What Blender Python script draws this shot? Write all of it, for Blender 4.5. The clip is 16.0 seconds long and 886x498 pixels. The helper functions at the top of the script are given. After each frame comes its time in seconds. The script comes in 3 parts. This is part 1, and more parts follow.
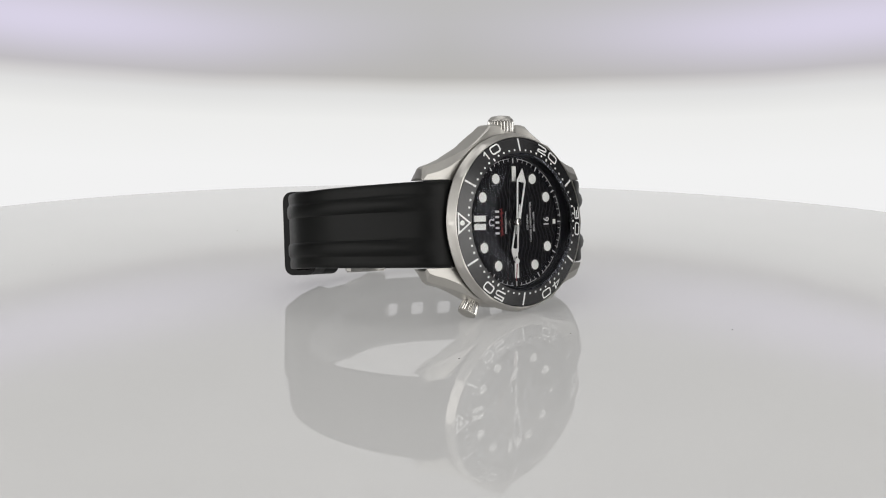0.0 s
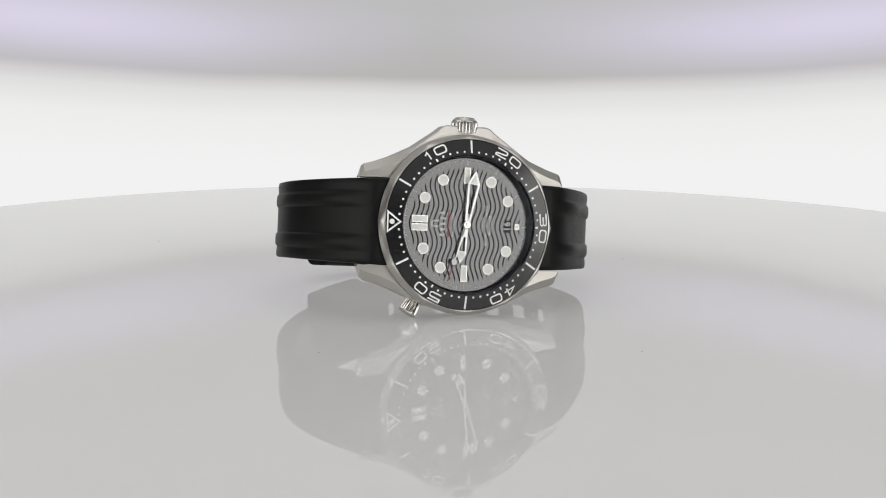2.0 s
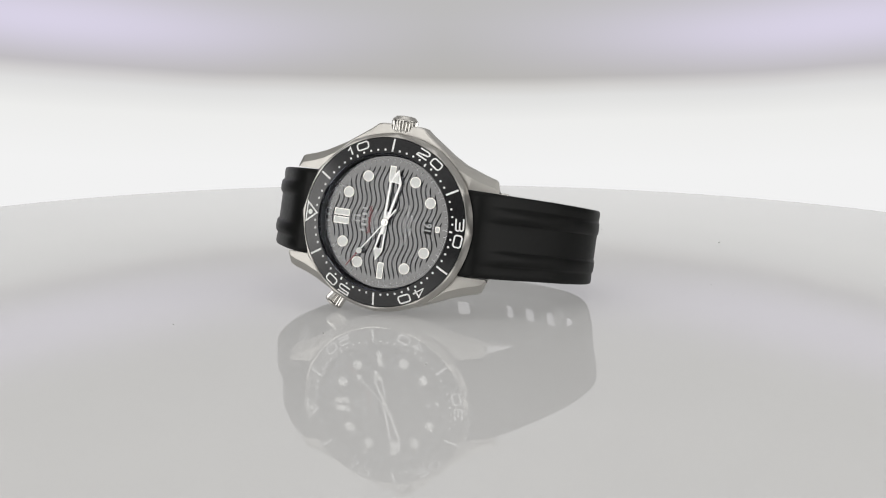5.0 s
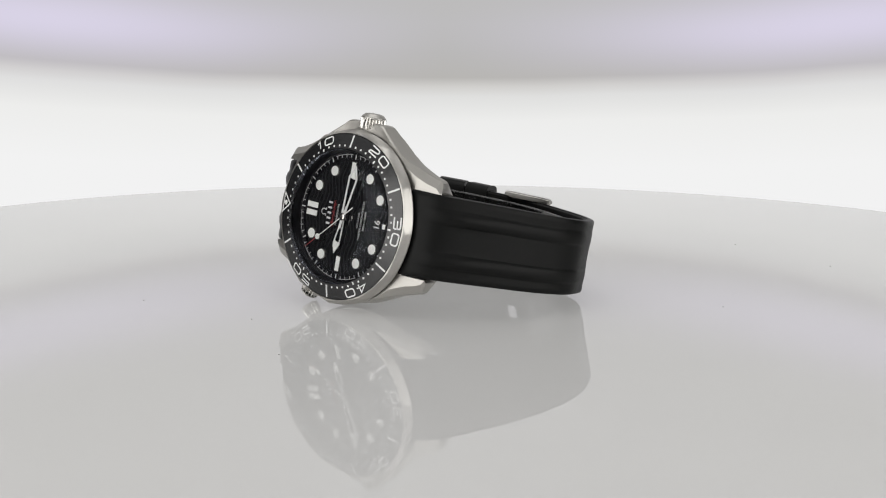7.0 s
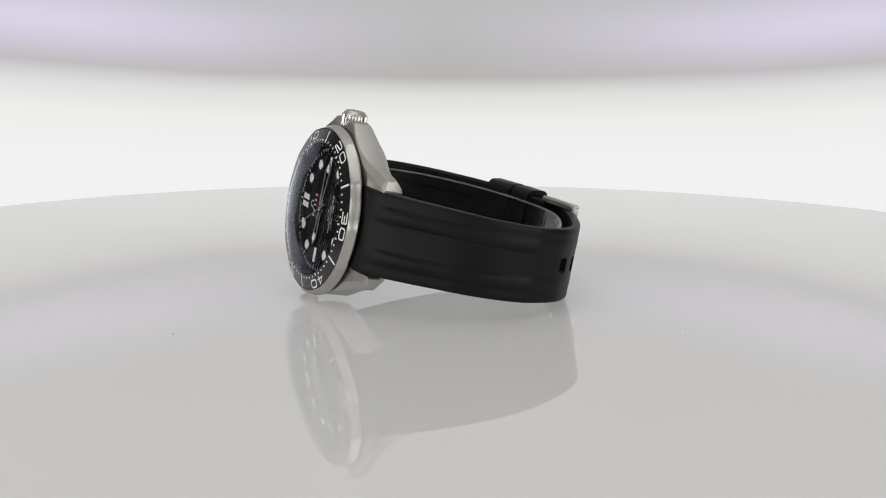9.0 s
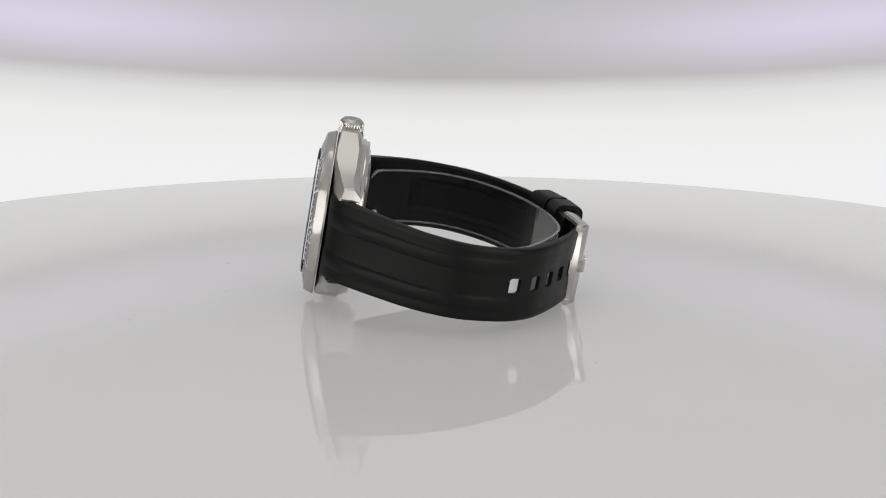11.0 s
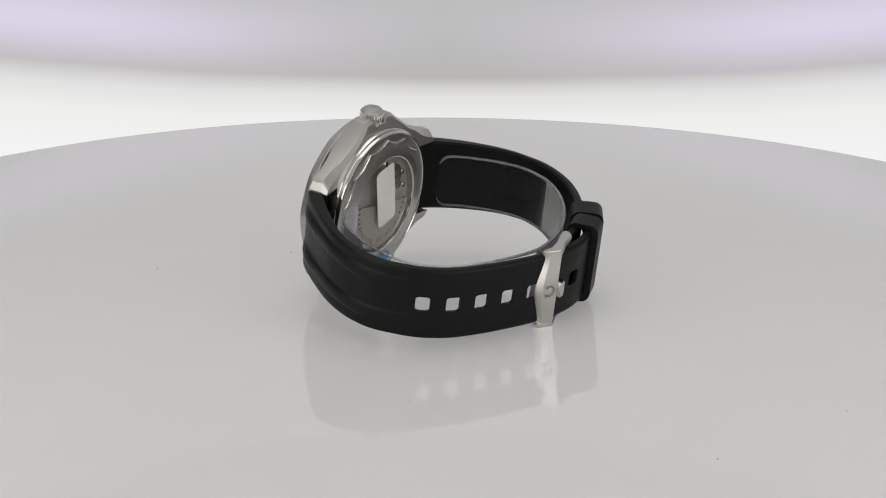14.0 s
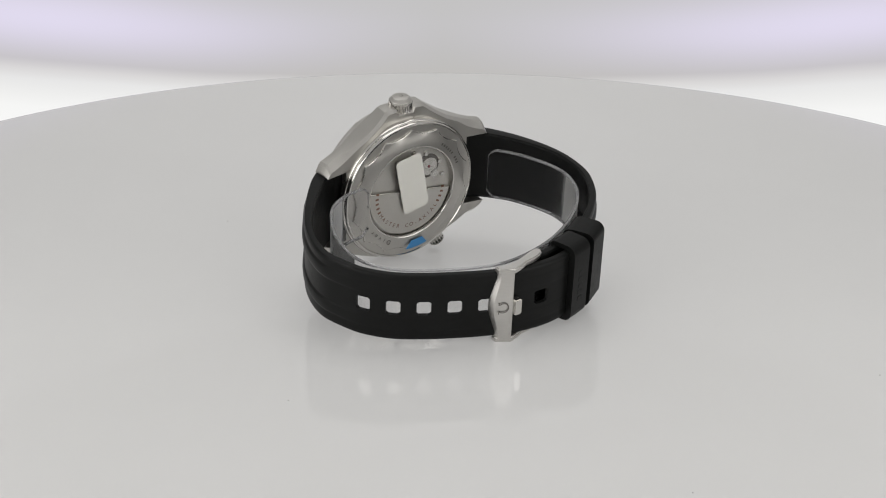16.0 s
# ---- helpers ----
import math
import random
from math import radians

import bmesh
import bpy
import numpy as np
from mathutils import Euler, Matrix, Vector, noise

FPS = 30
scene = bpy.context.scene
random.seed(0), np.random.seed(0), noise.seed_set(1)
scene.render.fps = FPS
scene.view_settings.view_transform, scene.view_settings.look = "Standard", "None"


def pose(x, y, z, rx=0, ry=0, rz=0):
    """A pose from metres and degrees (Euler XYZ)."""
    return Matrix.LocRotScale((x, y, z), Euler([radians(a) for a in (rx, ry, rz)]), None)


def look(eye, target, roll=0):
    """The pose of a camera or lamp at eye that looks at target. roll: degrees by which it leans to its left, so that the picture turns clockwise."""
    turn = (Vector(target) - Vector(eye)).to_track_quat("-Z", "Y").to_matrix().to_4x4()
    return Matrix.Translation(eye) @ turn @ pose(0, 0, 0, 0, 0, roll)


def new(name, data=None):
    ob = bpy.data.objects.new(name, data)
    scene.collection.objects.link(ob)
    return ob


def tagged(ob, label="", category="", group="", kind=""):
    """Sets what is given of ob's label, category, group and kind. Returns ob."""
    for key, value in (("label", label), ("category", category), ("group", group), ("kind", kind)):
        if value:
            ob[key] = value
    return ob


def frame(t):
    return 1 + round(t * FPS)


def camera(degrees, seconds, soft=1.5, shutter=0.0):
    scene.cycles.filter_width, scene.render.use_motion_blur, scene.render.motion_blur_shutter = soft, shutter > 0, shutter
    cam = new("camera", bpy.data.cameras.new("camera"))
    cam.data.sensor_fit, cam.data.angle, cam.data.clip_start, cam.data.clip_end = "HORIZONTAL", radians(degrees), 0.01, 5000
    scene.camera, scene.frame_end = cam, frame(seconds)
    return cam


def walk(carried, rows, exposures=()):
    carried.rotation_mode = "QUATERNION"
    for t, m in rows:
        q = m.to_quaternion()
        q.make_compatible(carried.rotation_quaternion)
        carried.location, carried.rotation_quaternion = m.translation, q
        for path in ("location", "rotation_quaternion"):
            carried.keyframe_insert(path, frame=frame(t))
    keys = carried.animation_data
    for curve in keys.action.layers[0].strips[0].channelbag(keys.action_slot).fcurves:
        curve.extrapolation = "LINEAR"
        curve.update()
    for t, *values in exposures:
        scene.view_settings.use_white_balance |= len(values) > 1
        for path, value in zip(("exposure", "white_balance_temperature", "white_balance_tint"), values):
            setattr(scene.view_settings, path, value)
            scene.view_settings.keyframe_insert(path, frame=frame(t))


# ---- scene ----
from mathutils.geometry import tessellate_polygon

# The clip: a wrist watch lying on its side on a white turntable inside a round light tent. The turntable turns,
# then its platform tips towards the camera.
MM = 0.001
EYE, PITCH, ROLL = (0.00017, -0.44977, 0.08737), 0.16783, 0.343
cam = camera(28.08, 16.0, soft=1.1)
target = (EYE[0], EYE[1] + math.cos(PITCH), EYE[2] - math.sin(PITCH))
# the clip's camera dips and then lifts its exposure while the platform tips
walk(cam, [(0, look(EYE, target, ROLL)), (16, look(EYE, target, ROLL))],
     [(0, -0.02), (9.2, -0.02), (12.0, -0.03), (13.5, -0.01), (14.5, 0.03), (16, 0.10)])

# ---------------------------------------------------------------- world and light
world = bpy.data.worlds.new("studio")
world.use_nodes = True
scene.world = world
world.node_tree.nodes["Background"].inputs[0].default_value = (0.75, 0.77, 0.80, 1)
world.node_tree.nodes["Background"].inputs[1].default_value = 0.25

TOP_LIGHT = 1.6
FRONT_LIGHT = 2.3


# ---------------------------------------------------------------- materials
def material(name, colour, rough=0.5, metal=0.0, ior=1.5, grain=0.0, grain_scale=400.0, bump=0.0, bump_scale=2000.0,
             rough_var=0.0, stretch=(1, 1, 1), coat=0.0):
    m = bpy.data.materials.new(name)
    m.use_nodes = True
    nt = m.node_tree
    b = nt.nodes["Principled BSDF"]
    b.inputs["Base Color"].default_value = (*colour, 1)
    b.inputs["Roughness"].default_value = rough
    b.inputs["Metallic"].default_value = metal
    b.inputs["IOR"].default_value = ior
    b.inputs["Coat Weight"].default_value = coat
    tc = nt.nodes.new("ShaderNodeTexCoord")
    mp = nt.nodes.new("ShaderNodeMapping")
    mp.inputs["Scale"].default_value = stretch
    nt.links.new(tc.outputs["Object"], mp.inputs["Vector"])
    if grain or rough_var:
        n1 = nt.nodes.new("ShaderNodeTexNoise")
        n1.inputs["Scale"].default_value = grain_scale
        n1.inputs["Detail"].default_value = 6
        nt.links.new(mp.outputs[0], n1.inputs["Vector"])
        n2 = nt.nodes.new("ShaderNodeTexNoise")
        n2.inputs["Scale"].default_value = grain_scale * 0.13
        n2.inputs["Detail"].default_value = 3
        nt.links.new(mp.outputs[0], n2.inputs["Vector"])
        ad = nt.nodes.new("ShaderNodeMath")
        ad.operation = "ADD"
        nt.links.new(n1.outputs["Fac"], ad.inputs[0])
        nt.links.new(n2.outputs["Fac"], ad.inputs[1])
        if grain:
            mr = nt.nodes.new("ShaderNodeMapRange")
            mr.inputs["From Min"].default_value, mr.inputs["From Max"].default_value = 0.6, 1.4
            mr.inputs["To Min"].default_value, mr.inputs["To Max"].default_value = 1 - grain, 1 + grain
            nt.links.new(ad.outputs[0], mr.inputs["Value"])
            mx = nt.nodes.new("ShaderNodeMix")
            mx.data_type, mx.blend_type = "RGBA", "MULTIPLY"
            mx.inputs["Factor"].default_value = 1
            mx.inputs[6].default_value = (*colour, 1)
            nt.links.new(mr.outputs[0], mx.inputs[7])
            nt.links.new(mx.outputs[2], b.inputs["Base Color"])
        if rough_var:
            rr = nt.nodes.new("ShaderNodeMapRange")
            rr.inputs["From Min"].default_value, rr.inputs["From Max"].default_value = 0.6, 1.4
            rr.inputs["To Min"].default_value, rr.inputs["To Max"].default_value = rough - rough_var, rough + rough_var
            nt.links.new(ad.outputs[0], rr.inputs["Value"])
            nt.links.new(rr.outputs[0], b.inputs["Roughness"])
    if bump:
        nb = nt.nodes.new("ShaderNodeTexNoise")
        nb.inputs["Scale"].default_value = bump_scale
        nb.inputs["Detail"].default_value = 4
        nt.links.new(mp.outputs[0], nb.inputs["Vector"])
        bp = nt.nodes.new("ShaderNodeBump")
        bp.inputs["Strength"].default_value = bump
        bp.inputs["Distance"].default_value = 0.0002
        nt.links.new(nb.outputs["Fac"], bp.inputs["Height"])
        nt.links.new(bp.outputs[0], b.inputs["Normal"])
    return m


def glow(name, colour, strength):
    m = bpy.data.materials.new(name)
    m.use_nodes = True
    nt = m.node_tree
    nt.nodes.clear()
    e = nt.nodes.new("ShaderNodeEmission")
    e.inputs[0].default_value, e.inputs[1].default_value = (*colour, 1), strength
    o = nt.nodes.new("ShaderNodeOutputMaterial")
    nt.links.new(e.outputs[0], o.inputs[0])
    return m


def clear(name, ior, tint=(1, 1, 1), rough=0.0, haze=0.0, sheen=(0.8, 0.8, 0.8)):
    """Thin clear sheet: straight-through light with surface gloss, and a little milky haze."""
    m = bpy.data.materials.new(name)
    m.use_nodes = True
    nt = m.node_tree
    nt.nodes.clear()
    tr = nt.nodes.new("ShaderNodeBsdfTransparent")
    tr.inputs[0].default_value = (*tint, 1)
    gl = nt.nodes.new("ShaderNodeBsdfGlossy")
    gl.inputs["Color"].default_value = (*sheen, 1)
    gl.inputs["Roughness"].default_value = rough
    fr = nt.nodes.new("ShaderNodeFresnel")
    fr.inputs[0].default_value = ior
    mx = nt.nodes.new("ShaderNodeMixShader")
    o = nt.nodes.new("ShaderNodeOutputMaterial")
    base = tr
    if haze:
        df = nt.nodes.new("ShaderNodeBsdfDiffuse")
        df.inputs[0].default_value = (0.8, 0.8, 0.8, 1)
        hz = nt.nodes.new("ShaderNodeMixShader")
        hz.inputs[0].default_value = haze
        nt.links.new(tr.outputs[0], hz.inputs[1])
        nt.links.new(df.outputs[0], hz.inputs[2])
        base = hz
    nt.links.new(fr.outputs[0], mx.inputs[0])
    nt.links.new(base.outputs[0], mx.inputs[1])
    nt.links.new(gl.outputs[0], mx.inputs[2])
    nt.links.new(mx.outputs[0], o.inputs[0])
    return m


ACRYLIC = material("acrylic_added_glow", (0.44, 0.437, 0.432), 0.003, ior=1.34, grain=0.02, grain_scale=25)
# even self-glow added to lift the disc's brightness; there is no lamp below
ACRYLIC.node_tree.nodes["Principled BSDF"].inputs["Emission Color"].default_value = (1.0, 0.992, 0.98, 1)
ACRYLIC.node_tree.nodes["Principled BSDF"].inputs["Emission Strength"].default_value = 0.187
STEEL = material("brushed_steel", (0.50, 0.486, 0.458), 0.43, 1.0, grain=0.03, grain_scale=2500, rough_var=0.06, stretch=(1, 1, 6))
POLISHED = material("polished_steel", (0.64, 0.625, 0.595), 0.15, 1.0, grain=0.03, grain_scale=1500, rough_var=0.04)
BUCKLE_STEEL = material("brushed_buckle_steel", (0.60, 0.585, 0.56), 0.34, 1.0, grain=0.05, grain_scale=2500, rough_var=0.06, stretch=(6, 1, 1))
SCALLOP_STEEL = material("polished_back_steel", (0.60, 0.585, 0.555), 0.27, 1.0, grain=0.03, grain_scale=1500, rough_var=0.04)
BEZEL_STEEL = material("satin_bezel_steel", (0.53, 0.515, 0.487), 0.38, 1.0, grain=0.03, grain_scale=4000, rough_var=0.02)
FLANGE = material("black_flange", (0.008, 0.008, 0.010), 0.35, ior=1.4)
POINTER = material("satin_pointer_steel", (0.80, 0.80, 0.79), 0.47, 1.0, grain=0.03, grain_scale=3000)
CERAMIC = material("black_ceramic", (0.012, 0.012, 0.013), 0.20, ior=1.65, rough_var=0.02, grain_scale=1500)
DIAL = material("glossy_dial_ceramic", (0.007, 0.007, 0.009), 0.05, ior=2.0)
GROOVE = material("matt_engraving", (0.004, 0.004, 0.005), 0.6, ior=1.3)
RIM_ACRYLIC = material("rim_acrylic", (0.74, 0.735, 0.73), 0.05, ior=1.3, grain=0.02, grain_scale=25)
RUBBER = material("black_rubber", (0.0055, 0.0058, 0.0056), 0.42, ior=1.25, grain=0.25, grain_scale=900, bump=0.05, bump_scale=3000, rough_var=0.07)
LUME = material("white_lume", (0.88, 0.89, 0.86), 0.5)
ENAMEL = material("silver_enamel", (0.88, 0.88, 0.87), 0.4)
FROST = clear("frosted_plastic_edge", 1.45, (0.95, 0.95, 0.96), 0.2, 0.15)
PRINT = material("white_print", (0.65, 0.65, 0.66), 0.5)
RED = material("red_print", (0.24, 0.011, 0.015), 0.45)
RUBY = material("ruby", (0.22, 0.06, 0.07), 0.2)
WHITE_STICKER = material("white_sticker", (0.74, 0.73, 0.68), 0.5, grain=0.03, grain_scale=150)
BLUE_STICKER = material("blue_sticker", (0.05, 0.28, 0.62), 0.3)
ENGRAVED = material("engraved_steel", (0.16, 0.15, 0.14), 0.5, 0.6)
GOLD_PRINT = material("copper_engraving", (0.30, 0.17, 0.12), 0.45, 0.5)
MOVEMENT = material("rhodium_plate", (0.80, 0.78, 0.74), 0.48, 1.0, grain=0.05, grain_scale=2500, rough_var=0.06)
CRYSTAL = clear("coated_crystal", 1.23, sheen=(0.84, 0.88, 1.0))
BACK_GLASS = clear("back_crystal", 1.35)
FILM = clear("clear_plastic", 1.16, (0.98, 0.98, 0.982), 0.45)


def ripple(mat, scale, strength):
    """Faint folds across a clear sheet, seen in its gloss."""
    nt = mat.node_tree
    tc = nt.nodes.new("ShaderNodeTexCoord")
    mp = nt.nodes.new("ShaderNodeMapping")
    mp.inputs["Scale"].default_value = (0.12, 1, 1)
    nz = nt.nodes.new("ShaderNodeTexNoise")
    nz.inputs["Scale"].default_value, nz.inputs["Detail"].default_value = scale, 3
    bp = nt.nodes.new("ShaderNodeBump")
    bp.inputs["Strength"].default_value, bp.inputs["Distance"].default_value = strength, 0.002
    nt.links.new(tc.outputs["Object"], mp.inputs["Vector"])
    nt.links.new(mp.outputs[0], nz.inputs["Vector"])
    nt.links.new(nz.outputs["Fac"], bp.inputs["Height"])
    for n in nt.nodes:
        if n.bl_idname in ("ShaderNodeBsdfGlossy", "ShaderNodeFresnel"):
            nt.links.new(bp.outputs[0], n.inputs["Normal"])


ripple(FILM, 120, 0.2)
DUST = material("dust", (0.42, 0.41, 0.40), 0.9)


# ---------------------------------------------------------------- mesh helpers
def part(name, bm, mat, parent=None, label="", smooth=40):
    me = bpy.data.meshes.new(name)
    bmesh.ops.recalc_face_normals(bm, faces=bm.faces[:])
    bm.to_mesh(me)
    bm.free()
    me.materials.append(mat)
    if smooth:
        me.set_sharp_from_angle(angle=radians(smooth))
        for p in me.polygons:
            p.use_smooth = True
    ob = new(name, me)
    if parent is not None:
        ob.parent = parent
    if label:
        ob["label"] = label
    return ob


def lathe(profile, n=96, radius=None, closed=False):
    """Turns (r, z) in mm about the z axis. radius(angle, r, z) may change r."""
    bm = bmesh.new()
    rings = []
    for r, z in profile:
        if r < 1e-6:
            rings.append([bm.verts.new((0, 0, z * MM))] * n)
            continue
        ring = []
        for i in range(n):
            a = 2 * math.pi * i / n
            q = radius(a, r, z) if radius else r
            ring.append(bm.verts.new((q * math.cos(a) * MM, q * math.sin(a) * MM, z * MM)))
        rings.append(ring)
    pairs = list(zip(rings, rings[1:]))
    if closed:
        pairs.append((rings[-1], rings[0]))
    for a, b in pairs:
        for i in range(n):
            j = (i + 1) % n
            vs = []
            for v in (a[i], a[j], b[j], b[i]):
                if v not in vs:
                    vs.append(v)
            if len(vs) > 2:
                bm.faces.new(vs)
    return bm


def prism(bm, outline, z0, z1, m=None):
    """Adds a flat plate with the outline (mm), from z0 to z1, moved by m."""
    m = m or Matrix()
    lo = [bm.verts.new(m @ Vector((x * MM, y * MM, z0 * MM))) for x, y in outline]
    hi = [bm.verts.new(m @ Vector((x * MM, y * MM, z1 * MM))) for x, y in outline]
    bm.faces.new(hi)
    bm.faces.new(lo[::-1])
    n = len(outline)
    for i in range(n):
        j = (i + 1) % n
        bm.faces.new((lo[i], lo[j], hi[j], hi[i]))
    return bm


def rect(w, h, cx=0.0, cy=0.0, r=0.0, k=4):
    if r <= 0:
        return [(cx - w / 2, cy - h / 2), (cx + w / 2, cy - h / 2), (cx + w / 2, cy + h / 2), (cx - w / 2, cy + h / 2)]
    pts = []
    for sx, sy, a0 in ((1, -1, -90), (1, 1, 0), (-1, 1, 90), (-1, -1, 180)):
        for i in range(k + 1):
            a = radians(a0 + 90 * i / k)
            pts.append((cx + sx * (w / 2 - r) + r * math.cos(a), cy + sy * (h / 2 - r) + r * math.sin(a)))
    return pts


def disc(r, n=32, cx=0.0, cy=0.0):
    return [(cx + r * math.cos(2 * math.pi * i / n), cy + r * math.sin(2 * math.pi * i / n)) for i in range(n)]


def clock(minute, r):
    """The place (x, y) in mm at that minute of the dial: 12 at +y, 3 at +x."""
    a = radians(6 * minute)
    return r * math.sin(a), r * math.cos(a)


def text_part(name, body, size, x, y, z, turn, mat, parent, label="", depth=0.01, stretch=1.0, weight=0.0):
    """Lettering in the built-in font, centred at (x, y, z) mm, turned by so many degrees."""
    cu = bpy.data.curves.new(name, "FONT")
    cu.body, cu.size, cu.align_x, cu.align_y, cu.extrude = body, size * MM, "CENTER", "CENTER", depth * MM
    cu.offset, cu.resolution_u = weight * MM, 4
    ob = bpy.data.objects.new("tmp", cu)
    scene.collection.objects.link(ob)
    me = bpy.data.meshes.new_from_object(ob.evaluated_get(bpy.context.evaluated_depsgraph_get()))
    bpy.data.objects.remove(ob)
    me.transform(pose(x * MM, y * MM, z * MM, 0, 0, turn) @ Matrix.Diagonal((stretch, 1, 1, 1)))
    me.materials.clear()
    me.materials.append(mat)
    me.name = name
    out = new(name, me)
    out.parent = parent
    if label:
        out["label"] = label
    return out


def spline(points, n):
    """A smooth curve through points (tuples of any length), n samples at even arc length."""
    p = np.array(points, float)
    p = np.vstack([2 * p[0] - p[1], p, 2 * p[-1] - p[-2]])
    dense = []
    for i in range(1, len(p) - 2):
        for u in np.linspace(0, 1, 24, endpoint=False):
            a, b, c, d = p[i - 1], p[i], p[i + 1], p[i + 2]
            dense.append(0.5 * (2 * b + (c - a) * u + (2 * a - 5 * b + 4 * c - d) * u * u + (3 * b - a - 3 * c + d) * u ** 3))
    dense.append(p[-2])
    dense = np.array(dense)
    s = np.concatenate([[0], np.cumsum(np.linalg.norm(np.diff(dense[:, :2], axis=0), axis=1))])
    out = np.linspace(0, s[-1], n)
    return np.stack([np.interp(out, s, dense[:, k]) for k in range(dense.shape[1])], axis=1), s[-1]


# ---------------------------------------------------------------- the tent and the table
WALL_R = 0.28


def band(name, r0, z0, r1, z1, a0, a1, mat, n=96, k=10, edge=None, label="", category="backdrop", thick=0.004, bulge=0.0):
    """A curved wall panel about the table's axis between two angles (degrees, 90 is straight ahead)."""
    bm = bmesh.new()
    grid = []
    for i in range(n + 1):
        a = radians(a0 + (a1 - a0) * i / n)
        col = []
        for j in range(k + 1):
            u = j / k
            z = z0 + (z1 - z0) * u + (edge(a) * (1 - u) if edge else 0)
            r = r0 + (r1 - r0) * u + bulge * math.sin(math.pi * u)
            col.append((bm.verts.new((r * math.cos(a), r * math.sin(a), z)),
                        bm.verts.new(((r + thick) * math.cos(a), (r + thick) * math.sin(a), z))))
        grid.append(col)
    for i in range(n):
        for j in range(k):
            for s in (0, 1):
                bm.faces.new([grid[i][j][s], grid[i + 1][j][s], grid[i + 1][j + 1][s], grid[i][j + 1][s]])
        for j in (0, k):
            bm.faces.new([grid[i][j][0], grid[i + 1][j][0], grid[i + 1][j][1], grid[i][j][1]])
    for i in (0, n):
        for j in range(k):
            bm.faces.new([grid[i][j][0], grid[i][j + 1][0], grid[i][j + 1][1], grid[i][j][1]])
    ob = part(name, bm, mat)
    return tagged(ob, label, category, kind="structure")


def backlit(name):
    """Diffuser cloth with its light painted into the emission: bright low down, a dim hem, cool spots on both sides
    higher up.
    """
    m = bpy.data.materials.new(name)
    m.use_nodes = True
    nt = m.node_tree
    nt.nodes.clear()

    def node(kind, op=None, *vals):
        n = nt.nodes.new(kind)
        if op:
            n.operation = op
        for i, v in enumerate(vals):
            if isinstance(v, (int, float)):
                n.inputs[i].default_value = v
            elif v is not None:
                nt.links.new(v, n.inputs[i])
        return n.outputs[0]

    tc = nt.nodes.new("ShaderNodeTexCoord")
    sp = nt.nodes.new("ShaderNodeSeparateXYZ")
    nt.links.new(tc.outputs["Object"], sp.inputs[0])
    x, z = sp.outputs[0], sp.outputs[2]
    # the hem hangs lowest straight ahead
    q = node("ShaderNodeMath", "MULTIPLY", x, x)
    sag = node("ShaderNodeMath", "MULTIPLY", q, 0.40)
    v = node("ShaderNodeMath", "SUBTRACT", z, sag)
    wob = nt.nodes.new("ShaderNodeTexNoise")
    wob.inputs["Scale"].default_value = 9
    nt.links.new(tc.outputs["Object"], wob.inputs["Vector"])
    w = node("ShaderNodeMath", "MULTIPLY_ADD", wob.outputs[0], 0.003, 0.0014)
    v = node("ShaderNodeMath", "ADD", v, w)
    # light and dim bands by height, painted into the emission colour
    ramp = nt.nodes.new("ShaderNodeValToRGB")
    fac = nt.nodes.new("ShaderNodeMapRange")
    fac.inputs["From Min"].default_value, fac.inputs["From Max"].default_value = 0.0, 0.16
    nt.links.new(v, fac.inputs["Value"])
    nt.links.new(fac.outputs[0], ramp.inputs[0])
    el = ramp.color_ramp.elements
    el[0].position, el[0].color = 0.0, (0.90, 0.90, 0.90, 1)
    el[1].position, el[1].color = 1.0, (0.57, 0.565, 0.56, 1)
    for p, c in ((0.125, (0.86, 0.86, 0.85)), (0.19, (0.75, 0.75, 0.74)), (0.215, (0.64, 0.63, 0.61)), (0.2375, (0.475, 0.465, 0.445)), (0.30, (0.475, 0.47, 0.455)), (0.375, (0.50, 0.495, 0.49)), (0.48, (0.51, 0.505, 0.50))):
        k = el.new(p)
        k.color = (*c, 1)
    # cool lamp spots painted into the glow; no lamps stand behind the cloth
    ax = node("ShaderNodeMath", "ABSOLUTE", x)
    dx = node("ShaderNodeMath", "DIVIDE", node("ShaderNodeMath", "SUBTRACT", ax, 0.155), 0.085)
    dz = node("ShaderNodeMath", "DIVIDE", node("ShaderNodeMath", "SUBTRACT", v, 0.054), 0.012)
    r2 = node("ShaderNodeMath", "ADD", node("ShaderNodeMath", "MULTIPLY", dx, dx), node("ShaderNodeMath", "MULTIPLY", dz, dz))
    painted_spot = node("ShaderNodeMath", "EXPONENT", node("ShaderNodeMath", "MULTIPLY", r2, -0.7))
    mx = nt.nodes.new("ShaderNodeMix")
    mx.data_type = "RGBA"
    nt.links.new(painted_spot, mx.inputs[0])
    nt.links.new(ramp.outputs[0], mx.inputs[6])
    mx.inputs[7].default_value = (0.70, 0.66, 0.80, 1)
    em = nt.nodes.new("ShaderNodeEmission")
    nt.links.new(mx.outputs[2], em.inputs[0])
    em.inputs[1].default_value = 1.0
    o = nt.nodes.new("ShaderNodeOutputMaterial")
    nt.links.new(em.outputs[0], o.inputs[0])
    return m


CLOTH_GLOW = backlit("painted_glow_cloth")
PANEL_GLOW = glow("led_panel", (1.0, 0.985, 0.96), FRONT_LIGHT)
TOP_GLOW = glow("top_softbox", (1.0, 0.99, 0.975), TOP_LIGHT)
BLACK_CLOTH = material("black_cloth", (0.02, 0.02, 0.021), 0.9, grain=0.2, grain_scale=80)
